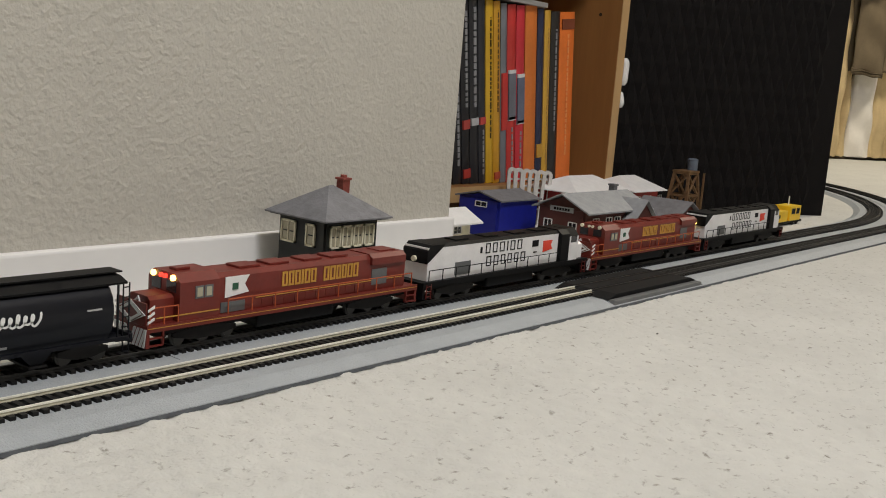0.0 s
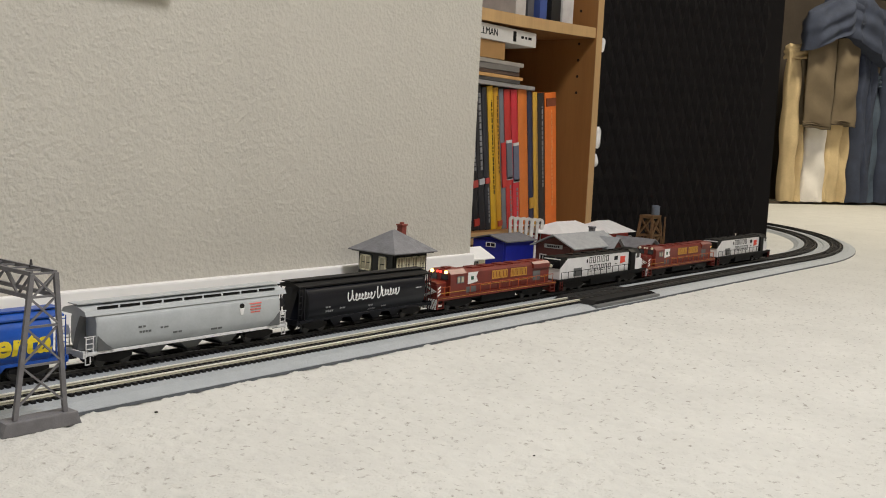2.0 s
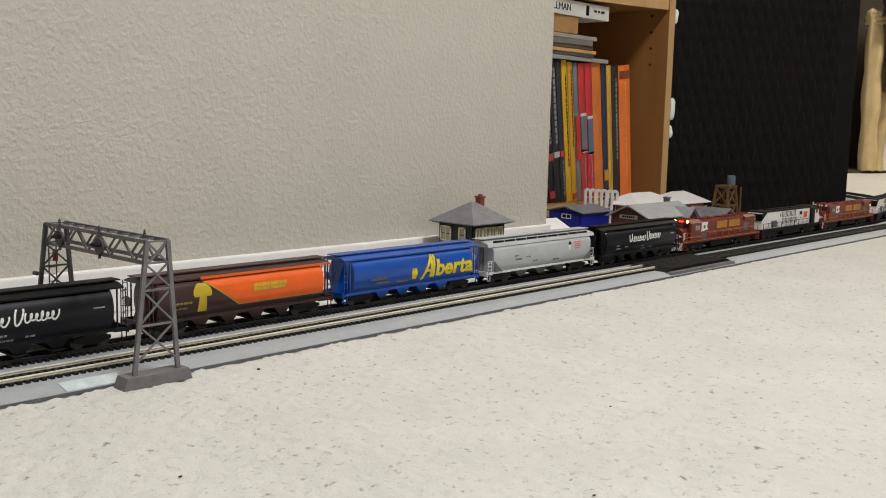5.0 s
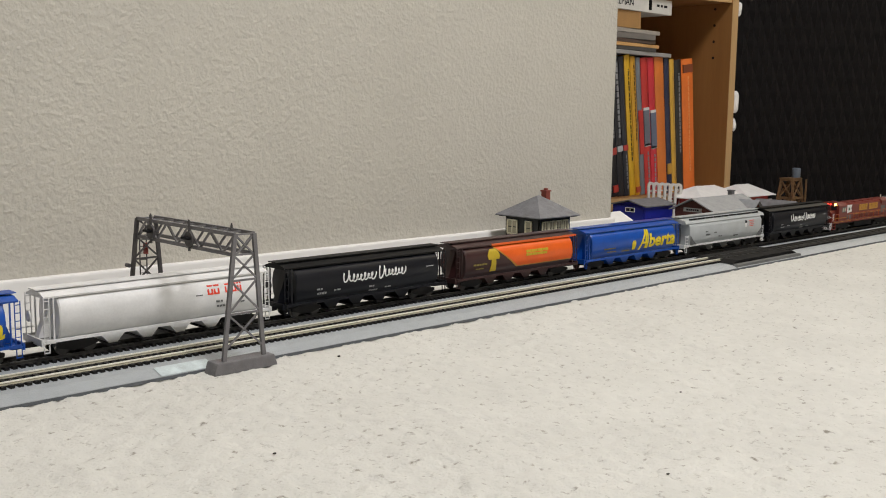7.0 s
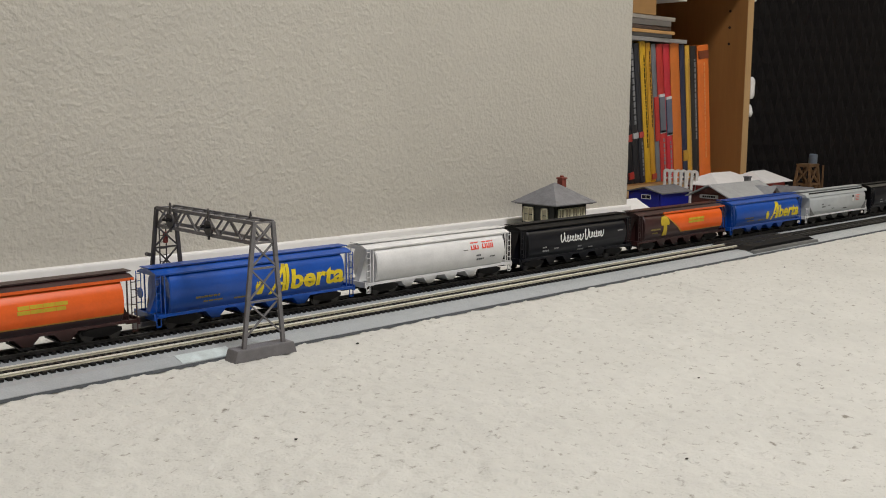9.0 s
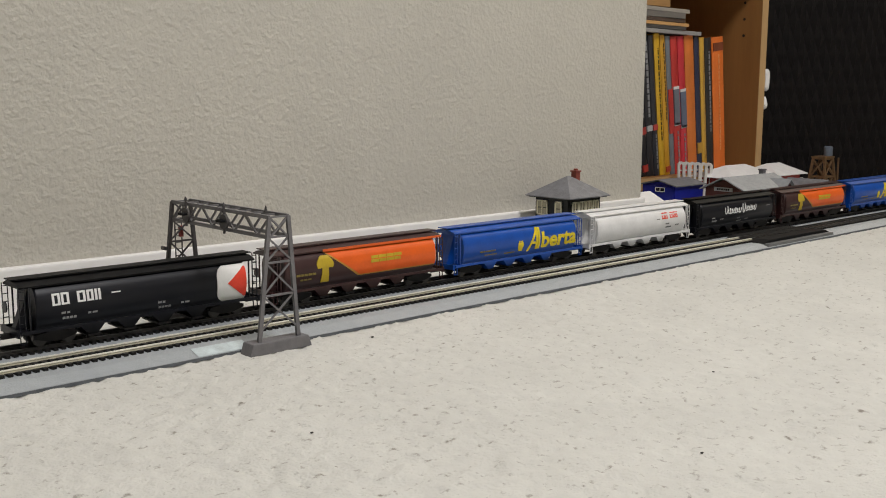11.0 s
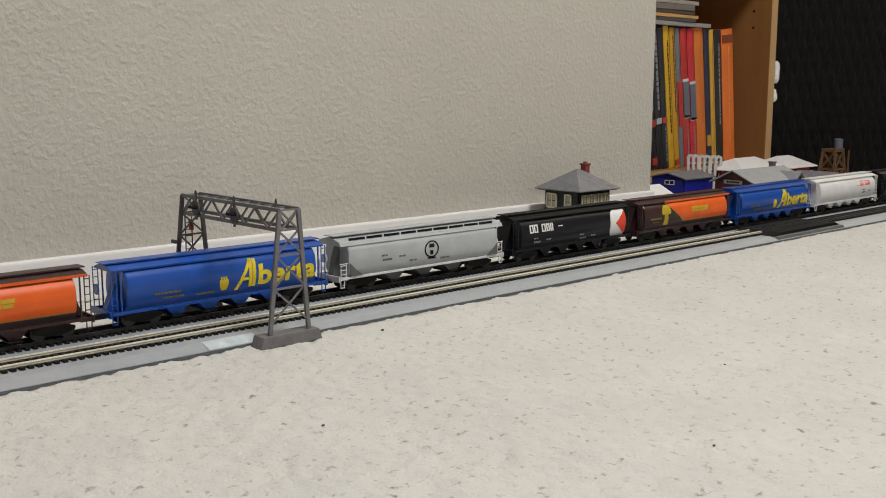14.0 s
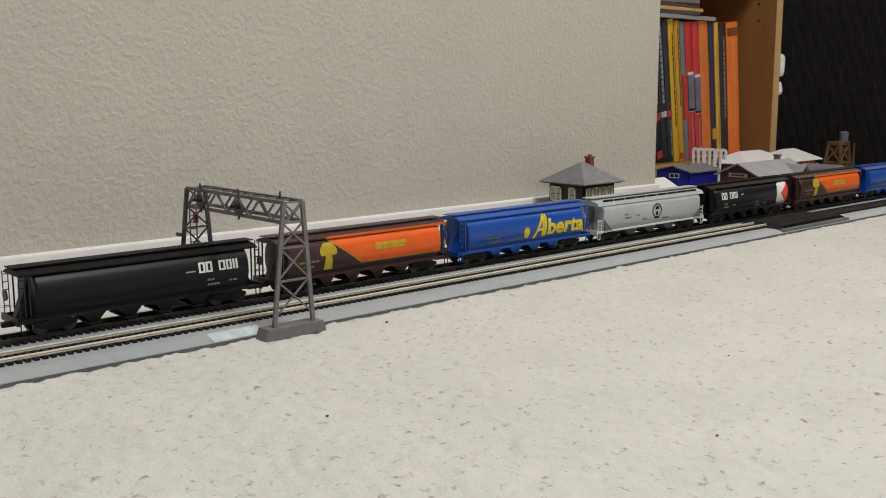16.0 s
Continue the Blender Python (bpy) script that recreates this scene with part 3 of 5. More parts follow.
def gable_house(name, label, x, y, turn, w, d, ze, zr, wall, roof, over=0.005, ridge="x", windows=(), gable_windows=(), chimney=None, sign=False):
    h = thing(name, label, "model building", m=pose(x, y, 0, 0, 0, turn))
    bm = bmesh.new()
    if ridge == "x":
        prism(bm, [(-d / 2, 0), (d / 2, 0), (d / 2, ze), (0, zr - 0.002), (-d / 2, ze)], -w / 2, w / 2, "x")
    else:
        prism(bm, [(-w / 2, 0), (w / 2, 0), (w / 2, ze), (0, zr - 0.002), (-w / 2, ze)], -d / 2, d / 2, "y")
    part("house_body", bm, wall, h)
    half, length = (d / 2, w / 2) if ridge == "x" else (w / 2, d / 2)
    for s in (-1, 1):
        bm = bmesh.new()
        slope = (zr - ze) / half
        e = half + over
        out = [(0, zr), (s * e, zr - slope * e), (s * e, zr - slope * e + 0.0018), (0, zr + 0.0018)]
        prism(bm, out, -length - over, length + over, "x" if ridge == "x" else "y")
        part("roof_slope", bm, roof, h)
    for wx, wz, ww, wh, cols in windows:
        window_on(h, wx, wz, ww, wh, -d / 2 - 0.0002, cols, 2, frame_mat=WHITE)
    if gable_windows:
        m = pose(-w / 2 - 0.0018, 0, 0, 0, 0, -90)
        face_wall(h, "gable_wall", wall, d * 0.9, 0.001, ze * 0.98, m)
        for wx, wz, ww, wh, cols in gable_windows:
            window_on(h, wx, wz, ww, wh, -0.0002, cols, 2, frame_mat=WHITE, m=m)
        if sign:
            sg = boxes("sign_board", PALE_GREY, h, (-0.016, 0.016, -0.0012, -0.0002, ze * 0.90, ze * 0.90 + 0.006))
            sg.matrix_basis = m
            bars("sign_writing", BLACK, sg, 0, -0.0014, ze * 0.90 + 0.003, [0.003, 0.0026, 0.003, 0.0024, 0.003, 0.0028], 0.003, 0.001)
    if chimney:
        cx, cy, cz, cm = chimney
        c = boxes("chimney", cm, h, (cx - 0.004, cx + 0.004, cy - 0.004, cy + 0.004, cz - 0.016, cz - 0.002), bevel=0.0004)
        boxes("cap", cm, c, (cx - 0.005, cx + 0.005, cy - 0.005, cy + 0.005, cz - 0.0022, cz))
    return h


gable_house("blue_house", "deep blue model house with a grey gable roof and white windows", 0.9435, 0.331, 0, 0.077, 0.062, 0.0450, 0.0525, HOUSE_BLUE, ROOF_GREY, 0.004,
            gable_windows=((0.004, 0.0385, 0.018, 0.007, 2),))
gable_house("small_booth", "small cream lineside booth with a flat white roof", 0.792, 0.290, 0, 0.046, 0.034, 0.0335, 0.0420, CREAM, ROOF_WHITE, 0.010, windows=((0.0, 0.022, 0.014, 0.009, 2),))
st = gable_house("station_building", "dark red-brown model station with a light grey gable roof", 1.018, 0.240, 0, 0.141, 0.066, 0.0437, 0.0592, BROWN_WALL, ROOF_LIGHT, 0.007,
                 windows=((-0.05, 0.027, 0.014, 0.016, 2), (-0.02, 0.027, 0.014, 0.016, 2), (0.0, 0.027, 0.014, 0.016, 2)), gable_windows=((-0.018, 0.022, 0.012, 0.014, 2), (0.016, 0.022, 0.012, 0.014, 2)),
                 chimney=(0.051, 0.006, 0.0680, ROOF_GREY), sign=True)
bm = bmesh.new()
prism(bm, [(0.018, 0.0), (0.065, 0.0), (0.065, 0.0325), (0.0415, 0.0525), (0.018, 0.0325)], -0.046, 0.0, "y")
part("bay_gable", bm, BROWN_WALL, st)
for s in (-1, 1):
    bm = bmesh.new()
    prism(bm, [(0.0415, 0.0538), (0.0415 + s * 0.029, 0.0294), (0.0415 + s * 0.029, 0.0308), (0.0415, 0.0554)], -0.051, 0.0, "y")
    part("bay_roof", bm, ROOF_LIGHT, st)
gable_house("brown_shed", "dark brown model shed with a grey roof beside the station", 1.202, 0.235, 0, 0.078, 0.062, 0.0235, 0.0440, BROWN_WALL, ROOF_GREY, 0.006, ridge="y", windows=((0.0, 0.015, 0.013, 0.012, 2),))


def white_roof_house():
    h = thing("white_roof_house", "barn red model house with two white hipped roofs", "model building", m=pose(1.1955, 0.336, 0) @ Matrix.Diagonal((0.916, 1, 0.86, 1)))
    for x0, x1, dz in ((-0.145, 0.012, 0.0), (0.020, 0.128, -0.003)):
        wing = boxes("wing", HOUSE_RED, h, (x0 + 0.01, x1 - 0.01, -0.032, 0.032, 0.0, 0.0555 + dz))
        bm = bmesh.new()
        hip_roof(bm, x0, x1, -0.043, 0.043, 0.0555 + dz, 0.0225, 0.070 if x0 < 0 else 0.050, 0.0015)
        part("roof", bm, ROOF_WHITE, wing, "matt white hipped roof")
        for k in range(3):
            window_on(h, x0 + 0.035 + k * 0.035, 0.036, 0.012, 0.016, -0.0322, 2, 2, frame_mat=WHITE)


white_roof_house()


def coaling_tower():
    c = thing("water_tower", "rusty brown trestle tower with a blue-grey tank", "model tower", m=pose(1.361, 0.290, 0) @ Matrix.Diagonal((0.90, 1, 0.885, 1)))
    z1 = 0.082
    feet = [(-0.026, -0.018), (0.026, -0.018), (0.026, 0.018), (-0.026, 0.018)]
    tops = [(x * 0.62, y * 0.62) for x, y in feet]
    for (fx, fy), (tx, ty) in zip(feet, tops):
        bm = bmesh.new()
        bar(bm, (fx, fy, 0), (tx, ty, z1), 0.0042)
        part("post", bm, RUST, c)
    for i in range(4):
        j = (i + 1) % 4
        for a, b in ((0.03, 0.58), (0.5, 0.97)):
            for p, q in ((i, j), (j, i)):
                A = [feet[p][k] + (tops[p][k] - feet[p][k]) * a for k in (0, 1)]
                B = [feet[q][k] + (tops[q][k] - feet[q][k]) * b for k in (0, 1)]
                bm = bmesh.new()
                bar(bm, (*A, z1 * a), (*B, z1 * b), 0.0024)
                part("brace", bm, RUST, c)
        for a in (0.52, 0.98):
            A = [feet[i][k] + (tops[i][k] - feet[i][k]) * a for k in (0, 1)]
            B = [feet[j][k] + (tops[j][k] - feet[j][k]) * a for k in (0, 1)]
            bm = bmesh.new()
            bar(bm, (*A, z1 * a), (*B, z1 * a), 0.0036)
            part("girt", bm, RUST, c)
    boxes("deck", RUST, c, (-0.019, 0.019, -0.014, 0.014, z1, z1 + 0.003))
    bm = bmesh.new()
    tube(bm, (0.021, 0, z1 - 0.004), (0.021, 0, z1 + 0.0205), 0.0080, 16)
    tube(bm, (0.021, 0, z1 + 0.0205), (0.021, 0, z1 + 0.0230), 0.0087, 16, 0.006)
    part("tank", bm, TANK, c, "blue-grey round tank", smooth=True)
    boxes("pipe", RUST, c, (0.020, 0.0225, -0.022, -0.0195, 0.02, z1))


coaling_tower()


def yellow_vehicle():
    v = thing("track_vehicle", "bright yellow model track maintenance vehicle", "model vehicle", m=pose(1.470, 0.186, 0.0) @ Matrix.Diagonal((0.90, 1, 0.88, 1)))
    boxes("chassis", BLACK, v, (-0.098, 0.092, -0.011, 0.011, 0.004, 0.008))
    boxes("flatbed_side", YELLOW_BODY, v, (-0.098, 0.018, -0.013, 0.013, 0.008, 0.027), bevel=0.0006)
    cab = boxes("cab", YELLOW_BODY, v, (0.028, 0.078, -0.013, 0.013, 0.008, 0.034), bevel=0.001)
    boxes("windscreen", GLASS_DARK, cab, (0.034, 0.050, -0.0134, -0.0131, 0.020, 0.030))
    boxes("windscreen", GLASS_DARK, cab, (0.056, 0.070, -0.0134, -0.0131, 0.020, 0.030))
    boxes("toolbox", RED, v, (0.019, 0.027, -0.010, 0.010, 0.008, 0.016))
    bars("side_writing", BLACK, v, -0.04, -0.0135, 0.018, [0.006, 0.007, 0.006, 0.007, 0.006], 0.006, 0.004)
    boxes("aerial", WHITE, v, (0.052, 0.0535, -0.001, 0.0005, 0.034, 0.050))
    for x in (-0.08, -0.06, 0.05, 0.07):
        for y in (-0.011, 0.009):
            bm = bmesh.new()
            tube(bm, (x, y, 0.0052), (x, y + 0.002, 0.0052), 0.0052, 14)
            part("wheel", bm, BLACK, v)


yellow_vehicle()


def pier_stack():
    """A row of arched bridge piers pushed together."""
    base = pose(1.0145, 0.362, 0, 0, 0, -12)
    for i in range(6):
        t = thing("bridge_pier", "off-white moulded plastic arched pier with an open slot", "model pier", "stack of bridge piers", base @ pose(i * 0.0114, 0.001 * (i % 2), 0, 0, -2.0 + i, -34))
        top, r, k = 0.0765 - 0.0008 * i, 0.0064, 0.0019
        for x in (-r, r - 0.0045):
            boxes("pier_leg", PIER, t, (x, x + 0.0045, -0.0034, 0.0034, 0.0, top - r), bevel=0.0003)
        arch = [(r * math.cos(math.pi * j / 10), top - r + r * math.sin(math.pi * j / 10)) for j in range(11)]
        bm = bmesh.new()
        prism(bm, arch + [(-k * math.cos(math.pi * j / 10), top - r + k * math.sin(math.pi * j / 10)) for j in range(11)], -0.0036, 0.0036, "y")
        part("pier_arch", bm, PIER, t)
        for z in (0.02, 0.042, 0.060):
            boxes("pier_rib", PIER, t, (-r + 0.0045, r - 0.0045, 0.0006, 0.0028, z, z + 0.0022))


pier_stack()


# ---------------------------------------------------------------- on the partition wall
plate = thing("wall_box", "white painted box mounted on the partition wall", "wall box", m=pose(0.177, 0.258, 0.0110))
boxes("cover", WHITE_TRIM, plate, (-0.074, 0.074, -0.014, -0.0022, 0.3125, 0.432), bevel=0.003)
# black sheet stands in for the shade behind and below the cover
boxes("gap_shade", BLACK_MATT, plate, (-0.0725, 0.0725, -0.0022, 0.0, 0.3115, 0.431), label="black sheet for the shade in the gap behind the cover")

tape = thing("tape_patch", "pale bluish clear tape stuck over a roadbed joint", "tape", m=pose(-0.064, 0, 0))
bm = bmesh.new()
prism(bm, [(0.0171, 0.0031), (0.0296, 0.00645), (0.0296, 0.0062), (0.0171, 0.0027)], -0.021, 0.021, "x")
part("strip", bm, mat("pale_clear_tape", (0.52, 0.59, 0.60), 0.3, 0, 0.2, 120), tape)


# ---------------------------------------------------------------- bookshelf and books
SX0, SX1, SY0, SY1, FLOOR_Z = 0.42, 1.288, 0.386, 0.672, 0.0498


def bookshelf():
    b = thing("bookshelf", "honey maple veneer bookshelf with adjustable shelves", "bookshelf")
    for x0, x1 in ((SX0 - 0.02, SX0), (SX1, SX1 + 0.02)):
        boxes("side_panel", SHELF, b, (x0, x1, SY0 + 0.0012, SY1, 0.0, 1.80))
        boxes("edge_band", SHELF_EDGE, b, (x0, x1, SY0, SY0 + 0.0012, 0.0, 1.80))
    boxes("back_panel", SHELF, b, (SX0, SX1, SY1 - 0.006, SY1, 0.0, 1.80))
    boxes("plinth", SHELF, b, (SX0, SX1, SY0 + 0.02, SY0 + 0.036, 0.0, FLOOR_Z - 0.018))
    for z, sag in ((FLOOR_Z, 0.0), (0.4145, 0.010), (0.79, 0.0), (1.12, 0.0), (1.46, 0.0), (1.80, 0.0)):
        bm = bmesh.new()
        n = 12
        pts = []
        for i in range(n + 1):
            k = i / n
            pts.append((SX0 + (SX1 - SX0) * k, z - sag * math.sin(math.pi * k)))
        out = [(x, q - 0.019) for x, q in pts] + [(x, q) for x, q in reversed(pts)]
        prism(bm, out, SY0 + 0.0012 + (0.003 if z > 0.1 else 0), SY1 - 0.006, "y")
        part("shelf", bm, SHELF, b)
        bm = bmesh.new()
        prism(bm, out, SY0 + (0.003 if z > 0.1 else 0), SY0 + 0.0012 + (0.003 if z > 0.1 else 0), "y")
        part("edge_band", bm, SHELF_EDGE, b)
    hole = bmesh.new()
    tube(hole, (SX1 - 0.0004, 0, 0), (SX1 + 0.002, 0, 0), 0.0026, 10)
    first = part("pin_hole", hole, HOLE, b)
    first.location = (0, 0.423, 0.296)
    for i in range(1, 14):
        if abs(0.296 + 0.030 * i - 0.406) > 0.02:
            ob = new("pin_hole", first.data)
            ob.parent, ob.location = b, (0, 0.423, 0.296 + 0.030 * i)


bookshelf()


def book(label, colour, x, w, h, d, lean, spine=(), writing=None, y=0.409, z=FLOOR_Z, vary=0.1):
    """A standing book, its spine to -y; x: left foot of the spine; lean: degrees to the left."""
    m = mat("book_cover", colour, 0.4, 0, vary, 40)
    b = thing("book", label, "book", "books on the bottom shelf", Matrix.Translation((x, y, z)) @ Matrix.Rotation(radians(-lean), 4, "Y"))
    t = 0.0012
    bm = bmesh.new()
    box(bm, 0, t, 0, d, 0, h)
    box(bm, w - t, w, 0, d, 0, h)
    part("cover_board", bm, m, b)
    bm = bmesh.new()
    pts = [(w * i / 6, -0.0022 * math.sin(math.pi * i / 6)) for i in range(7)]
    prism(bm, pts + [(w, 0.0012), (0, 0.0012)], 0, h, "z")
    part("spine", bm, m, b, smooth=True)
    boxes("pages", PAPER, b, (t, w - t, 0.003, d - 0.004, 0.002, h - 0.003))
    for z0, z1, c in spine:
        boxes("spine_band", mat("book_band", c, 0.45), b, (w * 0.08, w * 0.92, -0.0027, 0.0, h * z0, h * z1))
    if writing:
        c, z0, z1, share = writing
        wm = mat("book_print", c, 0.5)
        bm = bmesh.new()
        q = h * z0
        while q < h * z1:
            ln = random.uniform(0.003, 0.009)
            box(bm, w * (0.5 - share * 0.3), w * (0.5 + share * 0.3), -0.0031, -0.0005, q, min(q + ln, h * z1))
            q += ln + random.uniform(0.0012, 0.003)
        part("spine_print", bm, wm, b)
    return b


DK, WT, YL, RD = (0.010, 0.010, 0.013), (0.26, 0.26, 0.27), (0.62, 0.36, 0.02), (0.50, 0.035, 0.03)
BOOKS = [
    ("black book with pale spine lettering", DK, 0.018, 0.250, (), (WT, 0.1, 0.9, 0.4)),
    ("black book with pale spine lettering and a red band", DK, 0.017, 0.252, ((0.30, 0.35, (0.4, 0.05, 0.04)), (0.03, 0.08, (0.4, 0.04, 0.03))), (WT, 0.42, 0.93, 0.45)),
    ("dark grey book with white spine lettering", (0.016, 0.016, 0.020), 0.018, 0.254, ((0.32, 0.36, (0.45, 0.45, 0.46)),), (WT, 0.42, 0.95, 0.5)),
    ("dark slate book with small white lettering", (0.022, 0.023, 0.030), 0.015, 0.252, ((0.33, 0.37, (0.5, 0.06, 0.05)),), (WT, 0.05, 0.3, 0.3)),
    ("yellow book with black spine lettering", YL, 0.0165, 0.256, (), ((0.05, 0.035, 0.01), 0.25, 0.9, 0.22)),
    ("golden yellow book with black lettering", (0.55, 0.28, 0.02), 0.0150, 0.254, ((0.02, 0.06, (0.4, 0.06, 0.03)),), ((0.10, 0.05, 0.02), 0.4, 0.95, 0.2)),
    ("grey book with a red lower spine", (0.16, 0.17, 0.19), 0.0140, 0.253, ((0.30, 0.62, RD),), None),
    ("red book with grey title panel", RD, 0.0200, 0.253, ((0.36, 0.62, (0.14, 0.15, 0.18)), (0.355, 0.375, (0.6, 0.6, 0.6)), (0.62, 0.64, (0.6, 0.6, 0.6))), (WT, 0.05, 0.32, 0.25)),
    ("crimson book with blue-grey title panel", (0.55, 0.03, 0.045), 0.0200, 0.254, ((0.34, 0.60, (0.12, 0.14, 0.2)), (0.335, 0.355, (0.6, 0.6, 0.6)), (0.60, 0.62, (0.6, 0.6, 0.6))), (WT, 0.05, 0.3, 0.25)),
    ("broad plain orange paperback book", (0.62, 0.17, 0.03), 0.0290, 0.256, (), None),
    ("navy blue book with a gold foot band", (0.02, 0.025, 0.06), 0.0165, 0.255, ((0.14, 0.22, (0.5, 0.28, 0.04)),), None),
    ("ochre yellow book standing upright", (0.58, 0.33, 0.04), 0.0150, 0.254, (), ((0.5, 0.3, 0.1), 0.1, 0.9, 0.2)),
    ("black book with a white title", (0.02, 0.018, 0.018), 0.0225, 0.254, (), (WT, 0.3, 0.9, 0.25)),
    ("thick bright orange book with a brown spine mark", (0.74, 0.17, 0.025), 0.0390, 0.2555, ((0.90, 0.96, (0.2, 0.05, 0.02)),), ((0.78, 0.3, 0.1), 0.15, 0.88, 0.15)),
]
BOOKS = [(label, colour, w * 0.934, h * 0.933, spine, writing) for label, colour, w, h, spine, writing in BOOKS]
total = sum(b[2] + 0.0012 for b in BOOKS)
bx = 1.2235 - total
for label, colour, w, h, spine, writing in BOOKS:
    book(label, colour, bx, w, h, 0.205, 8.6 - 2.0 * (bx - 0.93) / 0.27, spine, writing)
    bx += w + 0.0012


def flat_book(label, colour, x0, x1, z0, z1, y0=0.40, y1=0.60, turn=0.0, soft=False):
    b = thing("lying_book", label, "book", "stack of books on the row", pose((x0 + x1) / 2, y0, z0, 0, 0, turn))
    m = mat("book_cover", colour, 0.45, 0, 0.08, 40)
    w, d, h = x1 - x0, y1 - y0, z1 - z0
    t = min(0.0015, h * 0.2)
    boxes("cover_board", m, b, (-w / 2, w / 2, 0, d, 0, t), (-w / 2, w / 2, 0, d, h - t, h), bevel=0.0003)
    boxes("spine", m, b, (-w / 2, w / 2, -0.002, 0.0, 0, h), bevel=0.0006)
    boxes("pages", PAPER, b, (-w / 2 + 0.003, w / 2 - 0.003, 0.0005, d - 0.003, t, h - t))
    return b


Z = 0.2880
for label, colour, x0, x1, h, turn in (
        ("large pale grey book lying flat on the row", (0.30, 0.29, 0.28), 0.90, 1.115, 0.007, 1.0), ("dark grey booklet lying flat", (0.07, 0.065, 0.06), 0.88, 1.06, 0.006, -1.5),
        ("thin orange-tan book lying flat", (0.58, 0.33, 0.13), 0.89, 1.075, 0.006, 1.5), ("dark brown book lying flat", (0.09, 0.06, 0.045), 0.86, 1.06, 0.006, 0.0),
        ("grey cloth book lying flat", (0.17, 0.155, 0.14), 0.86, 1.055, 0.010, -2.0), ("pale grey book lying flat", (0.34, 0.31, 0.27), 0.87, 1.075, 0.007, 1.0),
        ("brown paperback lying flat", (0.36, 0.20, 0.075), 0.85, 1.01, 0.030, -1.0)):
    h *= 0.93
    flat_book(label, colour, x0 * 0.95 + 0.056, x1 * 0.95 + 0.056, Z, Z + h, 0.402, 0.585, turn)
    Z += h + 0.0006
white_book = flat_book("thick white book with black spine lettering lying flat", (0.62, 0.60, 0.56), 0.873, 1.105, Z, Z + 0.0242, 0.398, 0.58, 1.0)
lettering("PULLMAN", 0.016, BLACK, white_book, -0.035, -0.0024, 0.012)
boxes("spine_mark", BLACK, white_book, (0.045, 0.054, -0.0024, -0.0021, 0.004, 0.0205))
bars("spine_print", BLACK, white_book, 0.085, -0.0024, 0.013, [0.008, 0.006, 0.01], 0.004, 0.004)

for i, (c, w, h) in enumerate((((0.55, 0.52, 0.48), 0.030, 0.20), ((0.1, 0.1, 0.11), 0.018, 0.19), ((0.06, 0.1, 0.3), 0.022, 0.21), ((0.02, 0.02, 0.02), 0.03, 0.2), ((0.6, 0.58, 0.56), 0.036, 0.19))):
    m = thing("book", "upright book on the upper shelf", "book", "books on the upper shelf", pose(1.06 + i * 0.037, 0.415, 0.4150 - 0.0052 + 0.0009 * i))
    cm = mat("book_cover", c, 0.45)
    boxes("cover_board", cm, m, (0, 0.0015, 0, 0.15, 0, h), (w - 0.0015, w, 0, 0.15, 0, h), (0, w, -0.002, 0, 0, h))
    boxes("pages", PAPER, m, (0.0015, w - 0.0015, 0.0003, 0.147, 0.002, h - 0.002))


def cord_clip(z, s):
    c = thing("cord_clip", "white plastic cord bundle hung on the shelf side", "cord", "cord bundles", pose(SX1 + 0.0205, SY0 + 0.003, z))
    bm = bmesh.new()
    n = 10
    rings = []
    for i in range(n + 1):
        k = i / n
        r = s * (0.35 + 0.65 * math.sin(math.pi * k) ** 0.6) * (1 + 0.18 * math.sin(5 * k + z * 40))
        rings.append([bm.verts.new((max(0.0, 0.006 + r * 0.75 * math.cos(a)), r * 0.8 * math.sin(a), (k - 0.5) * s * 3.4)) for a in [2 * math.pi * q / 12 for q in range(12)]])
    for a, b in zip(rings[:-1], rings[1:]):
        for i in range(12):
            bm.faces.new((a[i], a[(i + 1) % 12], b[(i + 1) % 12], b[i]))
    bm.faces.new(rings[0][::-1])
    bm.faces.new(rings[-1])
    part("cord", bm, CORD, c, smooth=True)
    boxes("clip", CORD, c, (0.0, 0.004, -0.004, 0.004, -s * 0.6, s * 0.6), bevel=0.0006)


for z, s in ((0.2145, 0.0120), (0.172, 0.0070), (0.386, 0.0075)):
    cord_clip(z, s)


def foam_panel():
    a, b = Vector((1.334, 0.402, 0)), Vector((1.718, 0.200, 0))
    d = (b - a)
    w = d.length
    f = thing("acoustic_foam_panel", "tall black acoustic foam panel with rows of small pyramids", "foam panel", m=Matrix.Translation(a) @ Matrix.Rotation(math.atan2(d.y, d.x), 4, "Z"))
    H = 1.30
    boxes("backing", FOAM, f, (0, w, 0.0, 0.05, 0.0, H))
    bm = bmesh.new()
    px, pz, deep = w / 19, 0.031, 0.0055
    r = 0
    z = 0.0
    while z + pz <= H:
        for i in range(17):
            x = i * px + (px / 2 if r % 2 else 0)
            if x + px > w + 1e-6:
                continue
            c = bm.verts.new((x + px / 2, -deep, z + pz * 0.42))
            q = [bm.verts.new(p) for p in ((x, -0.0003, z + pz / 2), (x + px / 2, -0.0003, z - pz / 2 + 0.001), (x + px, -0.0003, z + pz / 2), (x + px / 2, -0.0003, z + pz * 1.5 - 0.001))]
            for k in range(4):
                bm.faces.new((q[k], q[(k + 1) % 4], c))
        z += pz
        r += 1
    tagged(part("pyramid_relief", bm, FOAM, f), kind="stuff")


foam_panel()


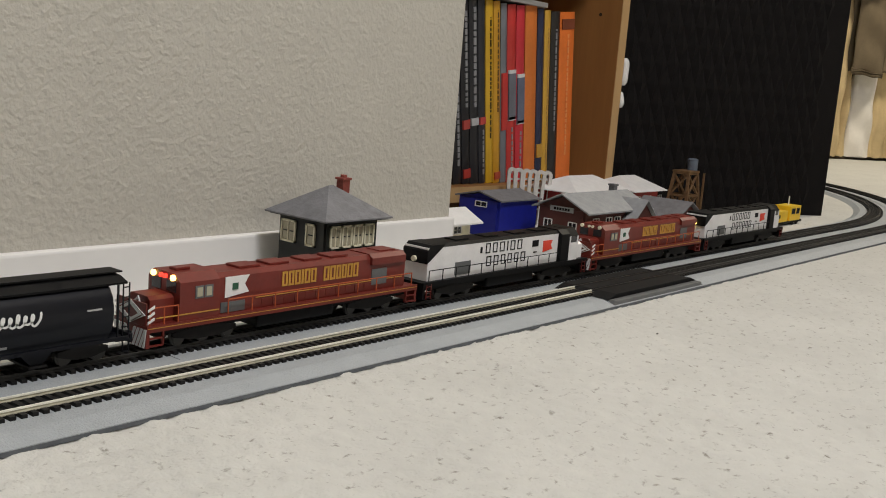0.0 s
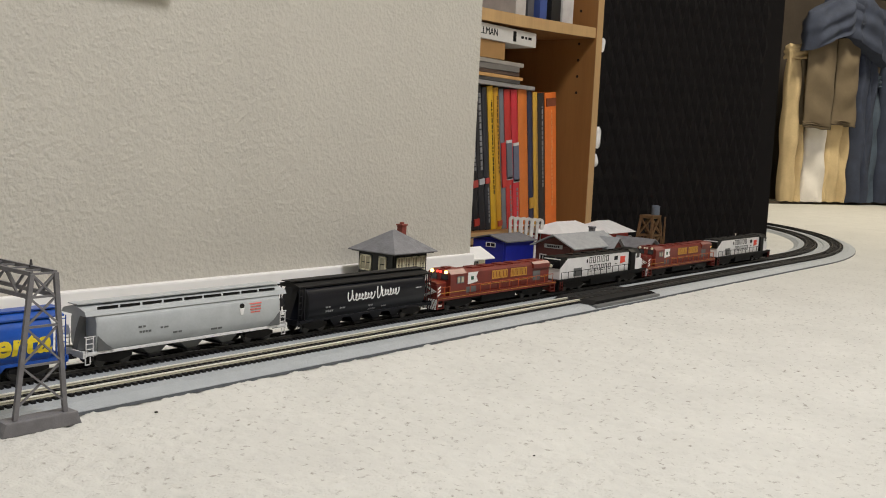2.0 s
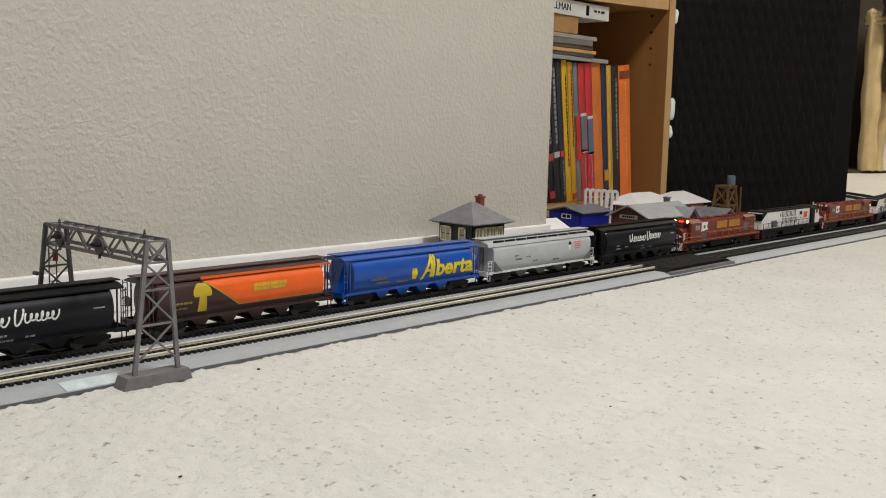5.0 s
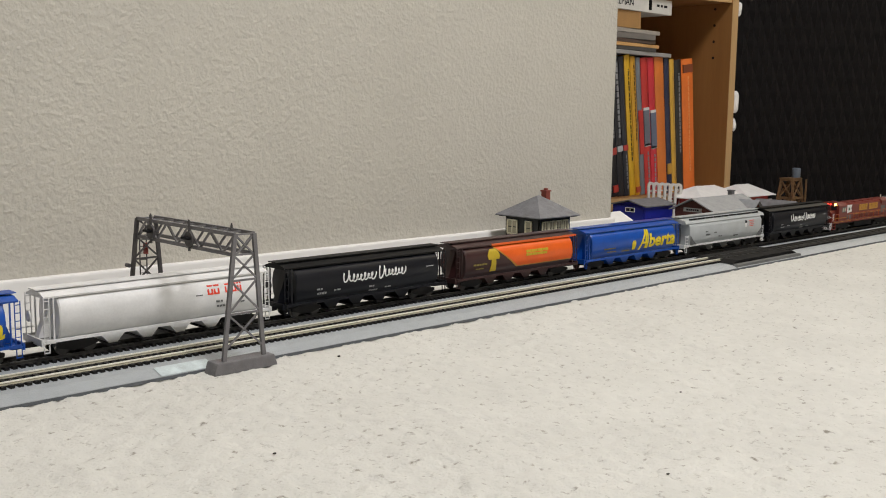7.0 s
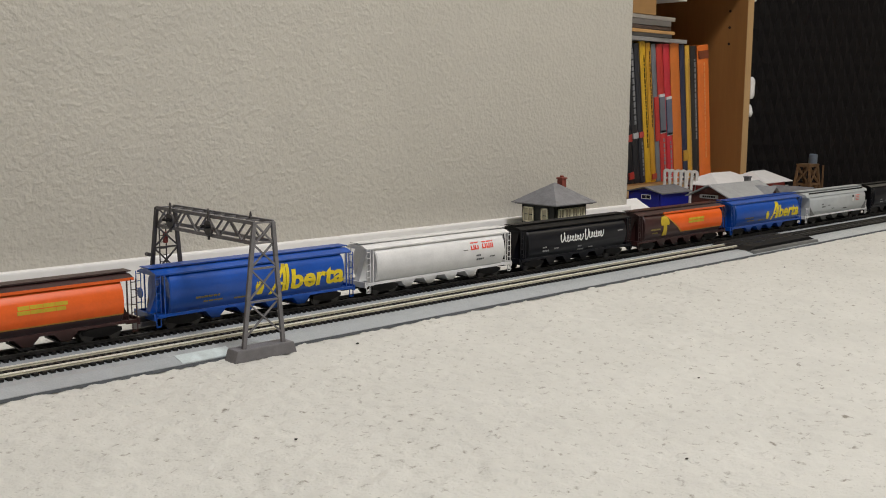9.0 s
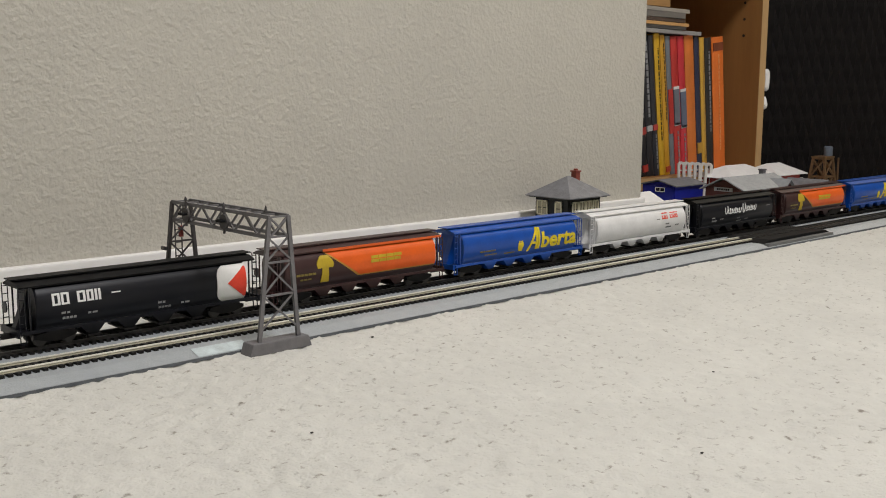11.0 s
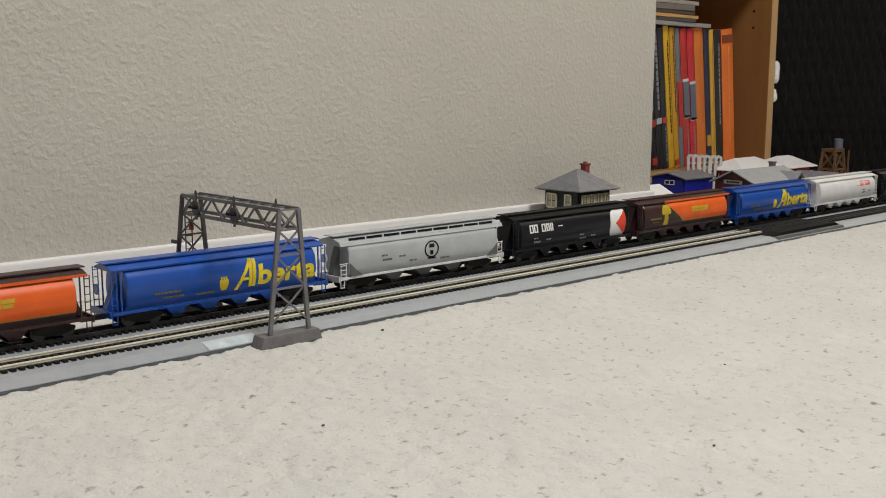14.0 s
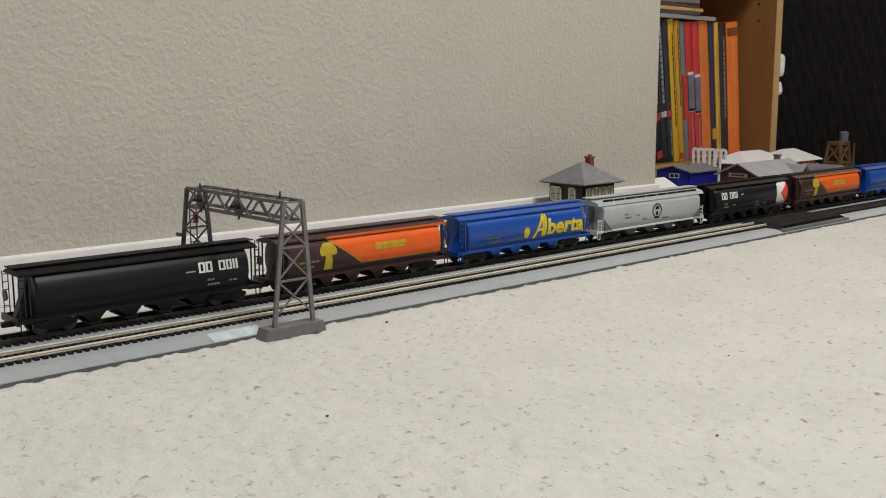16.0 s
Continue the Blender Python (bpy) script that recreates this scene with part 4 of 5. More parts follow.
# ---------------------------------------------------------------- clothes at the far end
def cloth(z0, z1, w, folds, seed, deep, flare, sag, cx=0.0, cy=0.0, tilt=0.0):
    """One hanging length of cloth: closed, folded, wider or narrower towards the hem."""
    rnd = random.Random(seed)
    ph = [rnd.uniform(0, 6.28) for _ in range(7)]
    bm = bmesh.new()
    rows, cols = 22, 44
    rings = []
    for j in range(rows + 1):
        k = j / rows
        ring = []
        ww = w * (1 - flare * (1 - k)) * (0.95 + 0.05 * math.sin(3 * k + ph[0]))
        for i in range(cols):
            a = 2 * math.pi * i / cols
            wave = 1 + 0.16 * math.sin(folds * a + ph[1] + 1.6 * k) + 0.08 * math.sin(2 * folds * a + ph[2] - 2 * k)
            crease = 0.010 * math.sin(17 * k + 3 * math.cos(a + ph[5]) + ph[6])
            zz = z0 + (z1 - z0) * k + sag * math.sin(2 * a + ph[3]) * (1 - abs(2 * k - 1)) + 0.004 * math.sin(5 * a + ph[4])
            dd = deep * (0.35 + 0.65 * min(1, (1 - k) * 3 + 0.2))
            u = math.cos(a) * ww / 2 * (1 + 0.03 * math.sin(7 * k + ph[5]))
            ring.append(bm.verts.new((cx + u, cy + math.sin(a) * (dd * wave + crease), max(0.001, zz + tilt * u))))
        rings.append(ring)
    for a, b in zip(rings[:-1], rings[1:]):
        for i in range(cols):
            j = (i + 1) % cols
            bm.faces.new((a[i], a[j], b[j], b[i]))
    bm.faces.new(rings[0][::-1])
    bm.faces.new(rings[-1])
    return bm


def garment(name, label, category, material, x, y, z0, z1, w, folds, seed, deep=0.07, flare=0.0, cut="legs", turn=-28.0):
    """A garment on its hanger, in the lengths of cloth that show."""
    g = thing(name, label, category, "hanging clothes", FAR @ pose(x, y, 0, 0, 0, turn))
    if cut == "legs":
        for s in (-1, 1):
            part("leg", cloth(z0, z1 - 0.05, w * 0.58, folds, seed * 7 + s, deep * (0.9 + 0.1 * s), flare, 0.02, s * w * 0.215, s * 0.012), material, g, smooth=True)
        part("waistband", cloth(z1 - 0.10, z1, w * 0.98, folds, seed, deep * 1.05, 0, 0.004), material, g, smooth=True)
    elif cut == "folded":
        for s in (-1, 1):
            part("leg", cloth(z0 + 0.012 * (s + 1), z1, w * (1 - 0.03 * s), folds, seed * 7 + s, deep * 0.62, flare, 0.012, 0.008 * s, s * deep * 0.6, 0.05 * s), material, g, smooth=True)
            part("hem", cloth(z0 - 0.006 + 0.012 * (s + 1), z0 + 0.028 + 0.012 * (s + 1), w * (1 - flare) * (0.985 - 0.03 * s), folds, seed * 7 + s, deep * 0.66, 0, 0.0, 0.008 * s, s * deep * 0.6, 0.05 * s), material, g, smooth=True)
    elif cut == "draped":
        part("leg", cloth(z0 + 0.02, z1 - 0.10, w * 0.58, 5, seed * 7, deep, -0.15, 0.02, -w * 0.26, -0.03, 0.42), material, g, smooth=True)
        part("leg", cloth(z0 - 0.02, z1 - 0.03, w * 0.62, 7, seed * 7 + 1, deep * 0.9, -0.1, 0.03, w * 0.24, 0.0, -0.38), material, g, smooth=True)
        part("seat", cloth(z0 + 0.14, z1 + 0.12, w * 0.42, 6, seed * 7 + 2, deep * 0.9, -0.45, 0.02, 0.02, 0.03), material, g, smooth=True)
    else:
        part("tail", cloth(z0, z1 - 0.04, w, folds, seed, deep, flare, 0.02), material, g, smooth=True)
        part("yoke", cloth(z1 - 0.08, z1, w * 0.9, folds, seed, deep * 1.04, 0, 0.003), material, g, smooth=True)
    return g


def on_rail(k, back=0.0):
    """A place k metres along the clothes rail."""
    a = radians(-28)
    return 5.92 + k * math.cos(a) - back * math.sin(a) * -1, 1.56 + k * math.sin(a) + back * math.cos(a)


for name, label, cat, m, k, back, z0, z1, w, folds, seed, deep, flare, cut in (
        ("trousers", "tan cotton trousers hanging to the floor", "trousers", TAN, 0.08, 0.05, 0.02, 1.08, 0.21, 3, 1, 0.07, 0.05, "legs"),
        ("trousers", "tan cotton trousers with a loose leg", "trousers", TAN, 0.525, 0.04, 0.02, 0.95, 0.26, 3, 2, 0.07, 0.0, "legs"),
        ("shirt", "white cotton shirt tail between the trousers", "shirt", LINEN, 0.28, 0.02, 0.02, 0.75, 0.22, 2, 3, 0.05, 0.0, "shirt"),
        ("trousers", "olive brown trousers folded over a hanger", "trousers", OLIVE, 0.065, -0.10, 0.53, 1.18, 0.29, 2, 4, 0.06, -0.05, "folded"),
        ("trousers", "olive brown trousers folded over a hanger", "trousers", OLIVE, 0.40, -0.06, 0.56, 1.14, 0.24, 2, 5, 0.06, -0.1, "folded"),
        ("jeans", "navy denim jeans draped over the hangers", "jeans", NAVY, 0.26, -0.14, 1.10, 1.47, 0.80, 5, 6, 0.10, -0.25, "draped"),
        ("jeans", "navy denim jeans hanging to the floor", "jeans", NAVY, 0.72, 0.0, 0.02, 1.25, 0.24, 3, 7, 0.08, 0.0, "legs"),
        ("jeans", "steel blue jeans hanging to the floor", "jeans", STEEL_BLUE, 0.88, 0.06, 0.02, 0.95, 0.22, 3, 8, 0.07, 0.0, "legs"),
        ("jeans", "dark denim jeans hanging to the floor", "jeans", NAVY, 1.08, 0.02, 0.02, 1.25, 0.26, 3, 9, 0.08, 0.0, "legs")):
    x, y = on_rail(k, back)
    garment(name, label, cat, m, x, y, z0, z1, w, folds, seed, deep, flare, cut)
rail = thing("clothes_rail", "dark metal clothes rail with floor posts", "clothes rail", m=FAR @ pose(5.92, 1.66, 0, 0, 0, -28))
bm = bmesh.new()
tube(bm, (-0.5, 0, 1.50), (1.9, 0, 1.50), 0.014, 12)
part("rod", bm, BLACK, rail, smooth=True)
for x in (-0.5, 1.9):
    bm = bmesh.new()
    tube(bm, (x, 0, 0.0), (x, 0, 1.50), 0.014, 12)
    part("post", bm, BLACK, rail, smooth=True)

crate = thing("purple_bin", "purple plastic storage bin standing on the carpet", "storage bin", m=pose(3.59, 0.211, 0, 0, 0, 20) @ Matrix.Scale(0.75, 4))
bm = bmesh.new()
prism(bm, [(-0.17, 0), (0.17, 0), (0.2, 0.30), (-0.2, 0.30)], -0.15, 0.15, "y")
part("bin_body", bm, PURPLE, crate, bevel=0.015, smooth=True)
boxes("bin_rim", PURPLE, crate, (-0.215, 0.215, -0.165, 0.165, 0.30, 0.325), bevel=0.006)


# ---------------------------------------------------------------- the train
CYL = [(0.0125, 0.0125), (0.0165, 0.0175), (0.0186, 0.0255), (0.0186, 0.0325), (0.0172, 0.039), (0.0142, 0.0438), (0.0095, 0.0468), (0.0, 0.0482)]
SLAB = [(0.0140, 0.0130), (0.0172, 0.0165), (0.0180, 0.0215), (0.0180, 0.0370), (0.0165, 0.0405), (0.0125, 0.0452), (0.0, 0.0480)]


def body_outline(half):
    return [(-y, z) for y, z in half] + [(y, z) for y, z in reversed(half[:-1])]


def depth_at(half, z):
    return -float(np.interp(z, [p[1] for p in half], [p[0] for p in half]))


OLIVE_MARK = mat("dull_olive_lettering_paint", (0.22, 0.17, 0.03), 0.5)


def side_patch(name, parent, material, half, z0, z1, left, right, off=0.0004, n=7, label=""):
    """Paint as a thin skin on the curved side that faces -y; left and right give x for a height from 0 to 1."""
    bm = bmesh.new()
    rows = []
    for i in range(n + 1):
        k = i / n
        z = z0 + (z1 - z0) * k
        y = depth_at(half, z) - off
        a, b = left(k), right(k)
        rows.append([bm.verts.new(p) for p in ((a, y, z), (b, y, z), (b, y + off * 1.6, z), (a, y + off * 1.6, z))])
    for p, q in zip(rows[:-1], rows[1:]):
        for i in range(4):
            j = (i + 1) % 4
            bm.faces.new((p[i], p[j], q[j], q[i]))
    bm.faces.new(rows[0][::-1])
    bm.faces.new(rows[-1])
    return part(name, bm, material, parent, label, smooth=True)


FLAT = [(0.0122, 0.0), (0.0122, 0.06)]


def side_ribbon(name, parent, material, half, x0, x1, z, height, loops, stroke=0.0009, lean=0.25, off=0.0005):
    """Flowing script as one plain looping ribbon on the side."""
    bm = bmesh.new()
    pitch = (x1 - x0) / loops
    pts = []
    for i in range(loops * 14 + 1):
        s = i / (loops * 14)
        a = 2 * math.pi * loops * s
        q = height / 2 * math.cos(a) * (1 + 0.25 * math.sin(a * 0.37 + x0 * 50))
        pts.append((x0 + (x1 - x0) * s - 0.36 * pitch * math.sin(a) + lean * q, z + q))
    last = None
    for i, (x, q) in enumerate(pts):
        b, a = pts[min(i + 1, len(pts) - 1)], pts[max(i - 1, 0)]
        d = Vector((b[0] - a[0], b[1] - a[1])).normalized() * stroke / 2
        ring = []
        for s in (-1, 1):
            zz = q + s * d.x
            ring.append(bm.verts.new((x - s * d.y, depth_at(half, zz) - off, zz)))
        for v in (ring[1], ring[0]):
            ring.append(bm.verts.new((v.co.x, v.co.y + off * 0.8, v.co.z)))
        if last:
            for k in range(4):
                bm.faces.new((last[k], last[(k + 1) % 4], ring[(k + 1) % 4], ring[k]))
        last = ring
    return part(name, bm, material, parent)


def side_glyphs(name, parent, material, half, x, z, widths, height, gap, stroke=0.0011, off=0.0004):
    """Block writing as plain hollow and solid bars on the side."""
    bm = bmesh.new()
    x -= (sum(widths) + gap * (len(widths) - 1)) / 2

    def slab(a, b, z0, z1):
        y0, y1 = depth_at(half, z0) - off, depth_at(half, z1) - off
        f = [bm.verts.new(p) for p in ((a, y0, z0), (b, y0, z0), (b, y1, z1), (a, y1, z1))]
        g = [bm.verts.new((v.co.x, v.co.y + off * 0.8, v.co.z)) for v in f]
        bm.faces.new(f)
        bm.faces.new(g[::-1])
        for i in range(4):
            j = (i + 1) % 4
            bm.faces.new((f[i], g[i], g[j], f[j]))
    z0, z1 = z - height / 2, z + height / 2
    for w in widths:
        if w < 2.4 * stroke:
            slab(x, x + w, z0, z1)
        else:
            slab(x, x + stroke, z0, z1)
            slab(x + w - stroke, x + w, z0, z1)
            slab(x + stroke, x + w - stroke, z1 - stroke * 0.8, z1)
            slab(x + stroke, x + w - stroke, z0, z0 + stroke * 0.8)
        x += w + gap
    return part(name, bm, material, parent)


def side_bars(name, parent, material, half, x, z, widths, height, gap, lean=0.0, off=0.0004):
    """Writing as plain bars on the curved side."""
    x -= (sum(widths) + gap * (len(widths) - 1)) / 2
    for w in widths:
        bm = bmesh.new()
        z0, z1 = z - height / 2, z + height / 2
        y0, y1 = depth_at(half, z0) - off, depth_at(half, z1) - off
        vs = [bm.verts.new(p) for p in ((x, y0, z0), (x + w, y0, z0), (x + w + lean, y1, z1), (x + lean, y1, z1))]
        ws = [bm.verts.new((v.co.x, v.co.y + off * 0.8, v.co.z)) for v in vs]
        bm.faces.new(vs)
        bm.faces.new(ws[::-1])
        for i in range(4):
            j = (i + 1) % 4
            bm.faces.new((vs[i], ws[i], ws[j], vs[j]))
        part(name, bm, material, parent)
        x += w + gap


def wheel_mesh():
    bm = bmesh.new()
    tube(bm, (0, -0.0013, 0), (0, 0.0013, 0), 0.0053, 18)
    tube(bm, (0, -0.0019, 0), (0, -0.0012, 0), 0.0040, 18)
    me = bpy.data.meshes.new("wheel")
    bm.to_mesh(me)
    bm.free()
    me.materials.append(STEEL)
    return me


WHEEL = wheel_mesh()


def truck(parent, x, axles, material, spread=0.0205):
    t = boxes("truck", material, parent, (x - spread * 0.5 * (axles - 1) - 0.003, x + spread * 0.5 * (axles - 1) + 0.003, -0.004, 0.004, 0.0055, 0.0095))
    for s in (-1, 1):
        bm = bmesh.new()
        L = spread * 0.5 * (axles - 1)
        prism(bm, [(x - L - 0.005, 0.0062), (x - L * 0.5, 0.0033), (x + L * 0.5, 0.0033), (x + L + 0.005, 0.0062), (x + L + 0.005, 0.0088), (x + L * 0.4, 0.0108), (x - L * 0.4, 0.0108), (x - L - 0.005, 0.0088)],
              s * 0.0112 - 0.0011, s * 0.0112 + 0.0011, "y")
        part("side_frame", bm, material, t)
        for i in range(axles):
            w = new("wheel", WHEEL)
            w.parent = t
            w.matrix_basis = pose(x + (i - (axles - 1) / 2) * spread, s * 0.0083, 0.0053, 0, 0, 0 if s < 0 else 180)
    return t


def coupler(parent, x, s):
    boxes("coupler", BROWN_TRUCK, parent, (min(x, x + s * 0.0098), max(x, x + s * 0.0098), -0.0022, 0.0022, 0.0072, 0.0112), bevel=0.0005)


def ladder(parent, x, y, z0, z1, material, w=0.0045, rungs=6):
    lad = boxes("ladder", material, parent, (x - w / 2, x - w / 2 + 0.0006, y - 0.0004, y + 0.0003, z0, z1), (x + w / 2 - 0.0006, x + w / 2, y - 0.0004, y + 0.0003, z0, z1))
    for i in range(rungs):
        z = z0 + (z1 - z0) * (i + 0.5) / rungs
        boxes("rung", material, lad, (x - w / 2 + 0.0006, x + w / 2 - 0.0006, y - 0.0004, y + 0.0002, z, z + 0.0006))


def hopper(label, paint, roof, half=CYL, bays=4, trim=None, under=None):
    """A covered hopper car, origin on the rail tops at its middle."""
    c = thing("hopper_car", label, "freight car", "hopper cars in the train")
    trim, under = trim or paint, under or paint
    slab = half is SLAB
    c.scale = (1.048 if slab else 1.0, 1.0, 0.96)
    bm = bmesh.new()
    out = body_outline(half)
    L = 0.0845 if not slab else 0.0875
    xs = [-L, -L + 0.0012, L - 0.0012, L]
    shrink = [0.955, 1.0, 1.0, 0.955]
    rings = []
    for x, k in zip(xs, shrink):
        rings.append([bm.verts.new((x, y * k, 0.030 + (z - 0.030) * k)) for y, z in out])
    for a, b in zip(rings[:-1], rings[1:]):
        for i in range(len(out)):
            j = (i + 1) % len(out)
            bm.faces.new((a[i], a[j], b[j], b[i]))
    bm.faces.new(rings[0][::-1])
    bm.faces.new(rings[-1])
    part("body", bm, paint, c, smooth=True)
    bm = bmesh.new()
    if slab:
        prism(bm, [(-0.0165, 0.0425), (0.0165, 0.0425), (0.0145, 0.0462), (0.0, 0.0500), (-0.0145, 0.0462)], -0.0955, 0.0955, "x")
    else:
        prism(bm, [(-0.0150, 0.0452), (0.0150, 0.0452), (0.0152, 0.0464), (0.0080, 0.0490), (0.0, 0.0496), (-0.0080, 0.0490), (-0.0152, 0.0464)], -0.0945, 0.0945, "x")
    part("roof", bm, roof, c)
    run = boxes("running_board", roof, c, (-0.0965, 0.0965, -0.0065, 0.0065, 0.0504, 0.0512))
    if slab:
        for i in range(9):
            x = -0.0845 + i * 0.0190
            boxes("hatch_gap", BLACK, c, (x, x + 0.0165, -0.01395, -0.0128, 0.0468, 0.0488))
    else:
        boxes("hatch_trough", roof, c, (-0.078, 0.078, -0.0045, 0.0045, 0.0494, 0.0504))
    for s in (-1, 1):
        boxes("side_sill", trim, c, (-0.0945, 0.0945, s * 0.0165 - 0.0008, s * 0.0165 + 0.0008, 0.0120, 0.0142))
        boxes("end_platform", trim, c, (min(s * 0.0870, s * 0.0965), max(s * 0.0870, s * 0.0965), -0.0165, 0.0165, 0.0112, 0.0124))
        boxes("end_sill", trim, c, (min(s * 0.0960, s * 0.0975), max(s * 0.0960, s * 0.0975), -0.0165, 0.0165, 0.0098, 0.0150))
        bm = bmesh.new()
        prism(bm, [(s * L, 0.0425), (s * L, 0.0135), (s * 0.0945, 0.0135), (s * (L + 0.004), 0.0300)], -0.0035, 0.0035, "y")
        part("end_brace", bm, under, c)
        for y in (-0.0160, 0.0160):
            if slab:
                ladder(c, s * 0.0922, y, 0.0105, 0.0265, trim, 0.0062, 4)
                boxes("grab_rail", trim, c, (min(s * 0.0830, s * 0.0965), max(s * 0.0830, s * 0.0965), y - 0.0004, y + 0.0003, 0.0262, 0.0268))
            else:
                ladder(c, s * 0.0932, y, 0.0105, 0.0462, trim)
                boxes("corner_post", trim, c, (s * 0.0880 - 0.0005, s * 0.0880 + 0.0005, y - 0.0005, y + 0.0005, 0.0124, 0.0455))
            boxes("stirrup", trim, c, (s * 0.0935 - 0.0022, s * 0.0935 - 0.0016, y - 0.0004, y + 0.0004, 0.0045, 0.0105), (s * 0.0935 + 0.0016, s * 0.0935 + 0.0022, y - 0.0004, y + 0.0004, 0.0045, 0.0105),
                  (s * 0.0935 - 0.0022, s * 0.0935 + 0.0022, y - 0.0004, y + 0.0004, 0.0042, 0.0050))
        truck(c, s * 0.0695, 2, BROWN_TRUCK)
        coupler(c, s * 0.0935, s)
    bm = bmesh.new()
    tube(bm, (-0.0985, 0.004, 0.0300), (-0.0975, 0.004, 0.0300), 0.0042, 16)
    part("brake_wheel", bm, trim, c)
    boxes("centre_sill", under, c, (-0.096, 0.096, -0.0028, 0.0028, 0.0092, 0.0125))
    span = 0.112 if bays == 4 else 0.104
    for i in range(bays):
        x = -span / 2 + span * (i + 0.5) / bays
        a = span / bays * 0.40
        bm = bmesh.new()
        prism(bm, [(x - a, 0.0132), (x + a, 0.0132), (x + a * 0.30, 0.0042), (x - a * 0.30, 0.0042)], -0.0125, 0.0125, "y")
        bay = part("hopper_bay", bm, under, c)
        boxes("outlet_gate", BROWN_TRUCK, bay, (x - a * 0.45, x + a * 0.45, -0.0145, 0.0145, 0.0030, 0.0043))
    if slab:
        for s in (-1, 1):
            bm = bmesh.new()
            prism(bm, [(s * 0.0870, 0.0145), (s * 0.0870, 0.0270), (s * 0.0805, 0.0200), (s * 0.0735, 0.0145)], -0.0184, -0.0179, "y")
            part("end_gusset", bm, GREY_DARK, c)
        for i in range(24):
            x = -0.088 + i * 0.0075
            boxes("sill_rivet_plate", WHITE if i % 2 else trim, c, (x, x + 0.0042, -0.0178, -0.0174, 0.0124, 0.0138))
    return c


def small_data(c, half, material, x, z=0.0205):
    side_bars("data_marks", c, material, half, x, z + 0.0042, [0.003, 0.002], 0.0016, 0.001)
    side_bars("data_marks", c, material, half, x + 0.003, z, [0.002, 0.0018, 0.0022, 0.002], 0.0018, 0.0007)
    side_bars("data_marks", c, material, half, x + 0.02, z + 0.0015, [0.0022, 0.0035], 0.0014, 0.0012)


def script_car():
    c = hopper("glossy black cylindrical hopper car with white script lettering", BLACK_GLOSS, BLACK)
    side_ribbon("script_lettering", c, WHITE, CYL, -0.0330, -0.0285, 0.0325, 0.0100, 1, 0.0013)
    side_ribbon("script_lettering", c, WHITE, CYL, -0.0265, 0.0035, 0.0312, 0.0058, 7, 0.0012)
    side_ribbon("script_lettering", c, WHITE, CYL, 0.0090, 0.0135, 0.0335, 0.0100, 1, 0.0013)
    side_ribbon("script_lettering", c, WHITE, CYL, 0.0160, 0.0400, 0.0322, 0.0058, 6, 0.0012)
    small_data(c, CYL, PALE_GREY, -0.060)
    small_data(c, CYL, PALE_GREY, 0.000, 0.0165)
    side_bars("data_marks", c, PALE_GREY, CYL, 0.072, 0.033, [0.009], 0.0009, 0)
    return c


def province_car():
    c = hopper("royal blue cylindrical hopper car with large yellow lettering", BLUE, BLUE)
    word = lettering("berta", 0.0235, YELLOW, c, 0.0515, 0, 0.0272, 0.05, 1.12, 0.0008)
    word.location = (0, 0, 0)
    bm = bmesh.new()
    bm.from_mesh(word.data)
    for i in range(-8, 9):
        bmesh.ops.bisect_plane(bm, geom=bm.verts[:] + bm.edges[:] + bm.faces[:], plane_co=(0, 0, i * 0.0014), plane_no=(0, 0, 1))
    bm.to_mesh(word.data)
    bm.free()
    for v in word.data.vertices:
        v.co.x += 0.0545
        v.co.z += 0.0278
        v.co.y = depth_at(CYL, v.co.z) - 0.0004 + 0.3 * v.co.y
    # the tall slanting first letter
    for z0, z1, l0, l1 in ((0.0180, 0.0425, 0.0055, 0.0195), (0.0195, 0.0430, 0.0182, 0.0194), (0.0195, 0.0425, 0.0216, 0.0228)):
        side_patch("lettering_stroke", c, YELLOW, CYL, z0, z1, lambda q, l0=l0, l1=l1: l0 + (l1 - l0) * q, lambda q, l0=l0, l1=l1: l0 + (l1 - l0) * q + 0.0029, 0.0006)
    side_patch("lettering_stroke", c, YELLOW, CYL, 0.0255, 0.0278, lambda q: 0.0115 + 0.001 * q, lambda q: 0.0192, 0.0006)
    side_patch("emblem", c, YELLOW, CYL, 0.0195, 0.0285, lambda k: -0.0040 - 0.0022 - 0.0018 * math.sin(k * 2.2), lambda k: -0.0040 + 0.0022 + 0.0018 * math.sin(k * 2.2))
    side_bars("emblem_tip", c, YELLOW, CYL, -0.0040, 0.0297, [0.0013, 0.0013, 0.0013], 0.0022, 0.0008)
    side_bars("data_marks", c, OLIVE_MARK, CYL, -0.020, 0.0195, [0.003, 0.0026, 0.003, 0.0022, 0.0024], 0.0013, 0.0005)
    side_bars("data_marks", c, OLIVE_MARK, CYL, -0.052, 0.0245, [0.004, 0.002, 0.003, 0.004, 0.003, 0.002], 0.0016, 0.0007)
    side_bars("data_marks", c, OLIVE_MARK, CYL, -0.047, 0.0205, [0.004, 0.004, 0.003, 0.004], 0.0012, 0.0007)
    return c


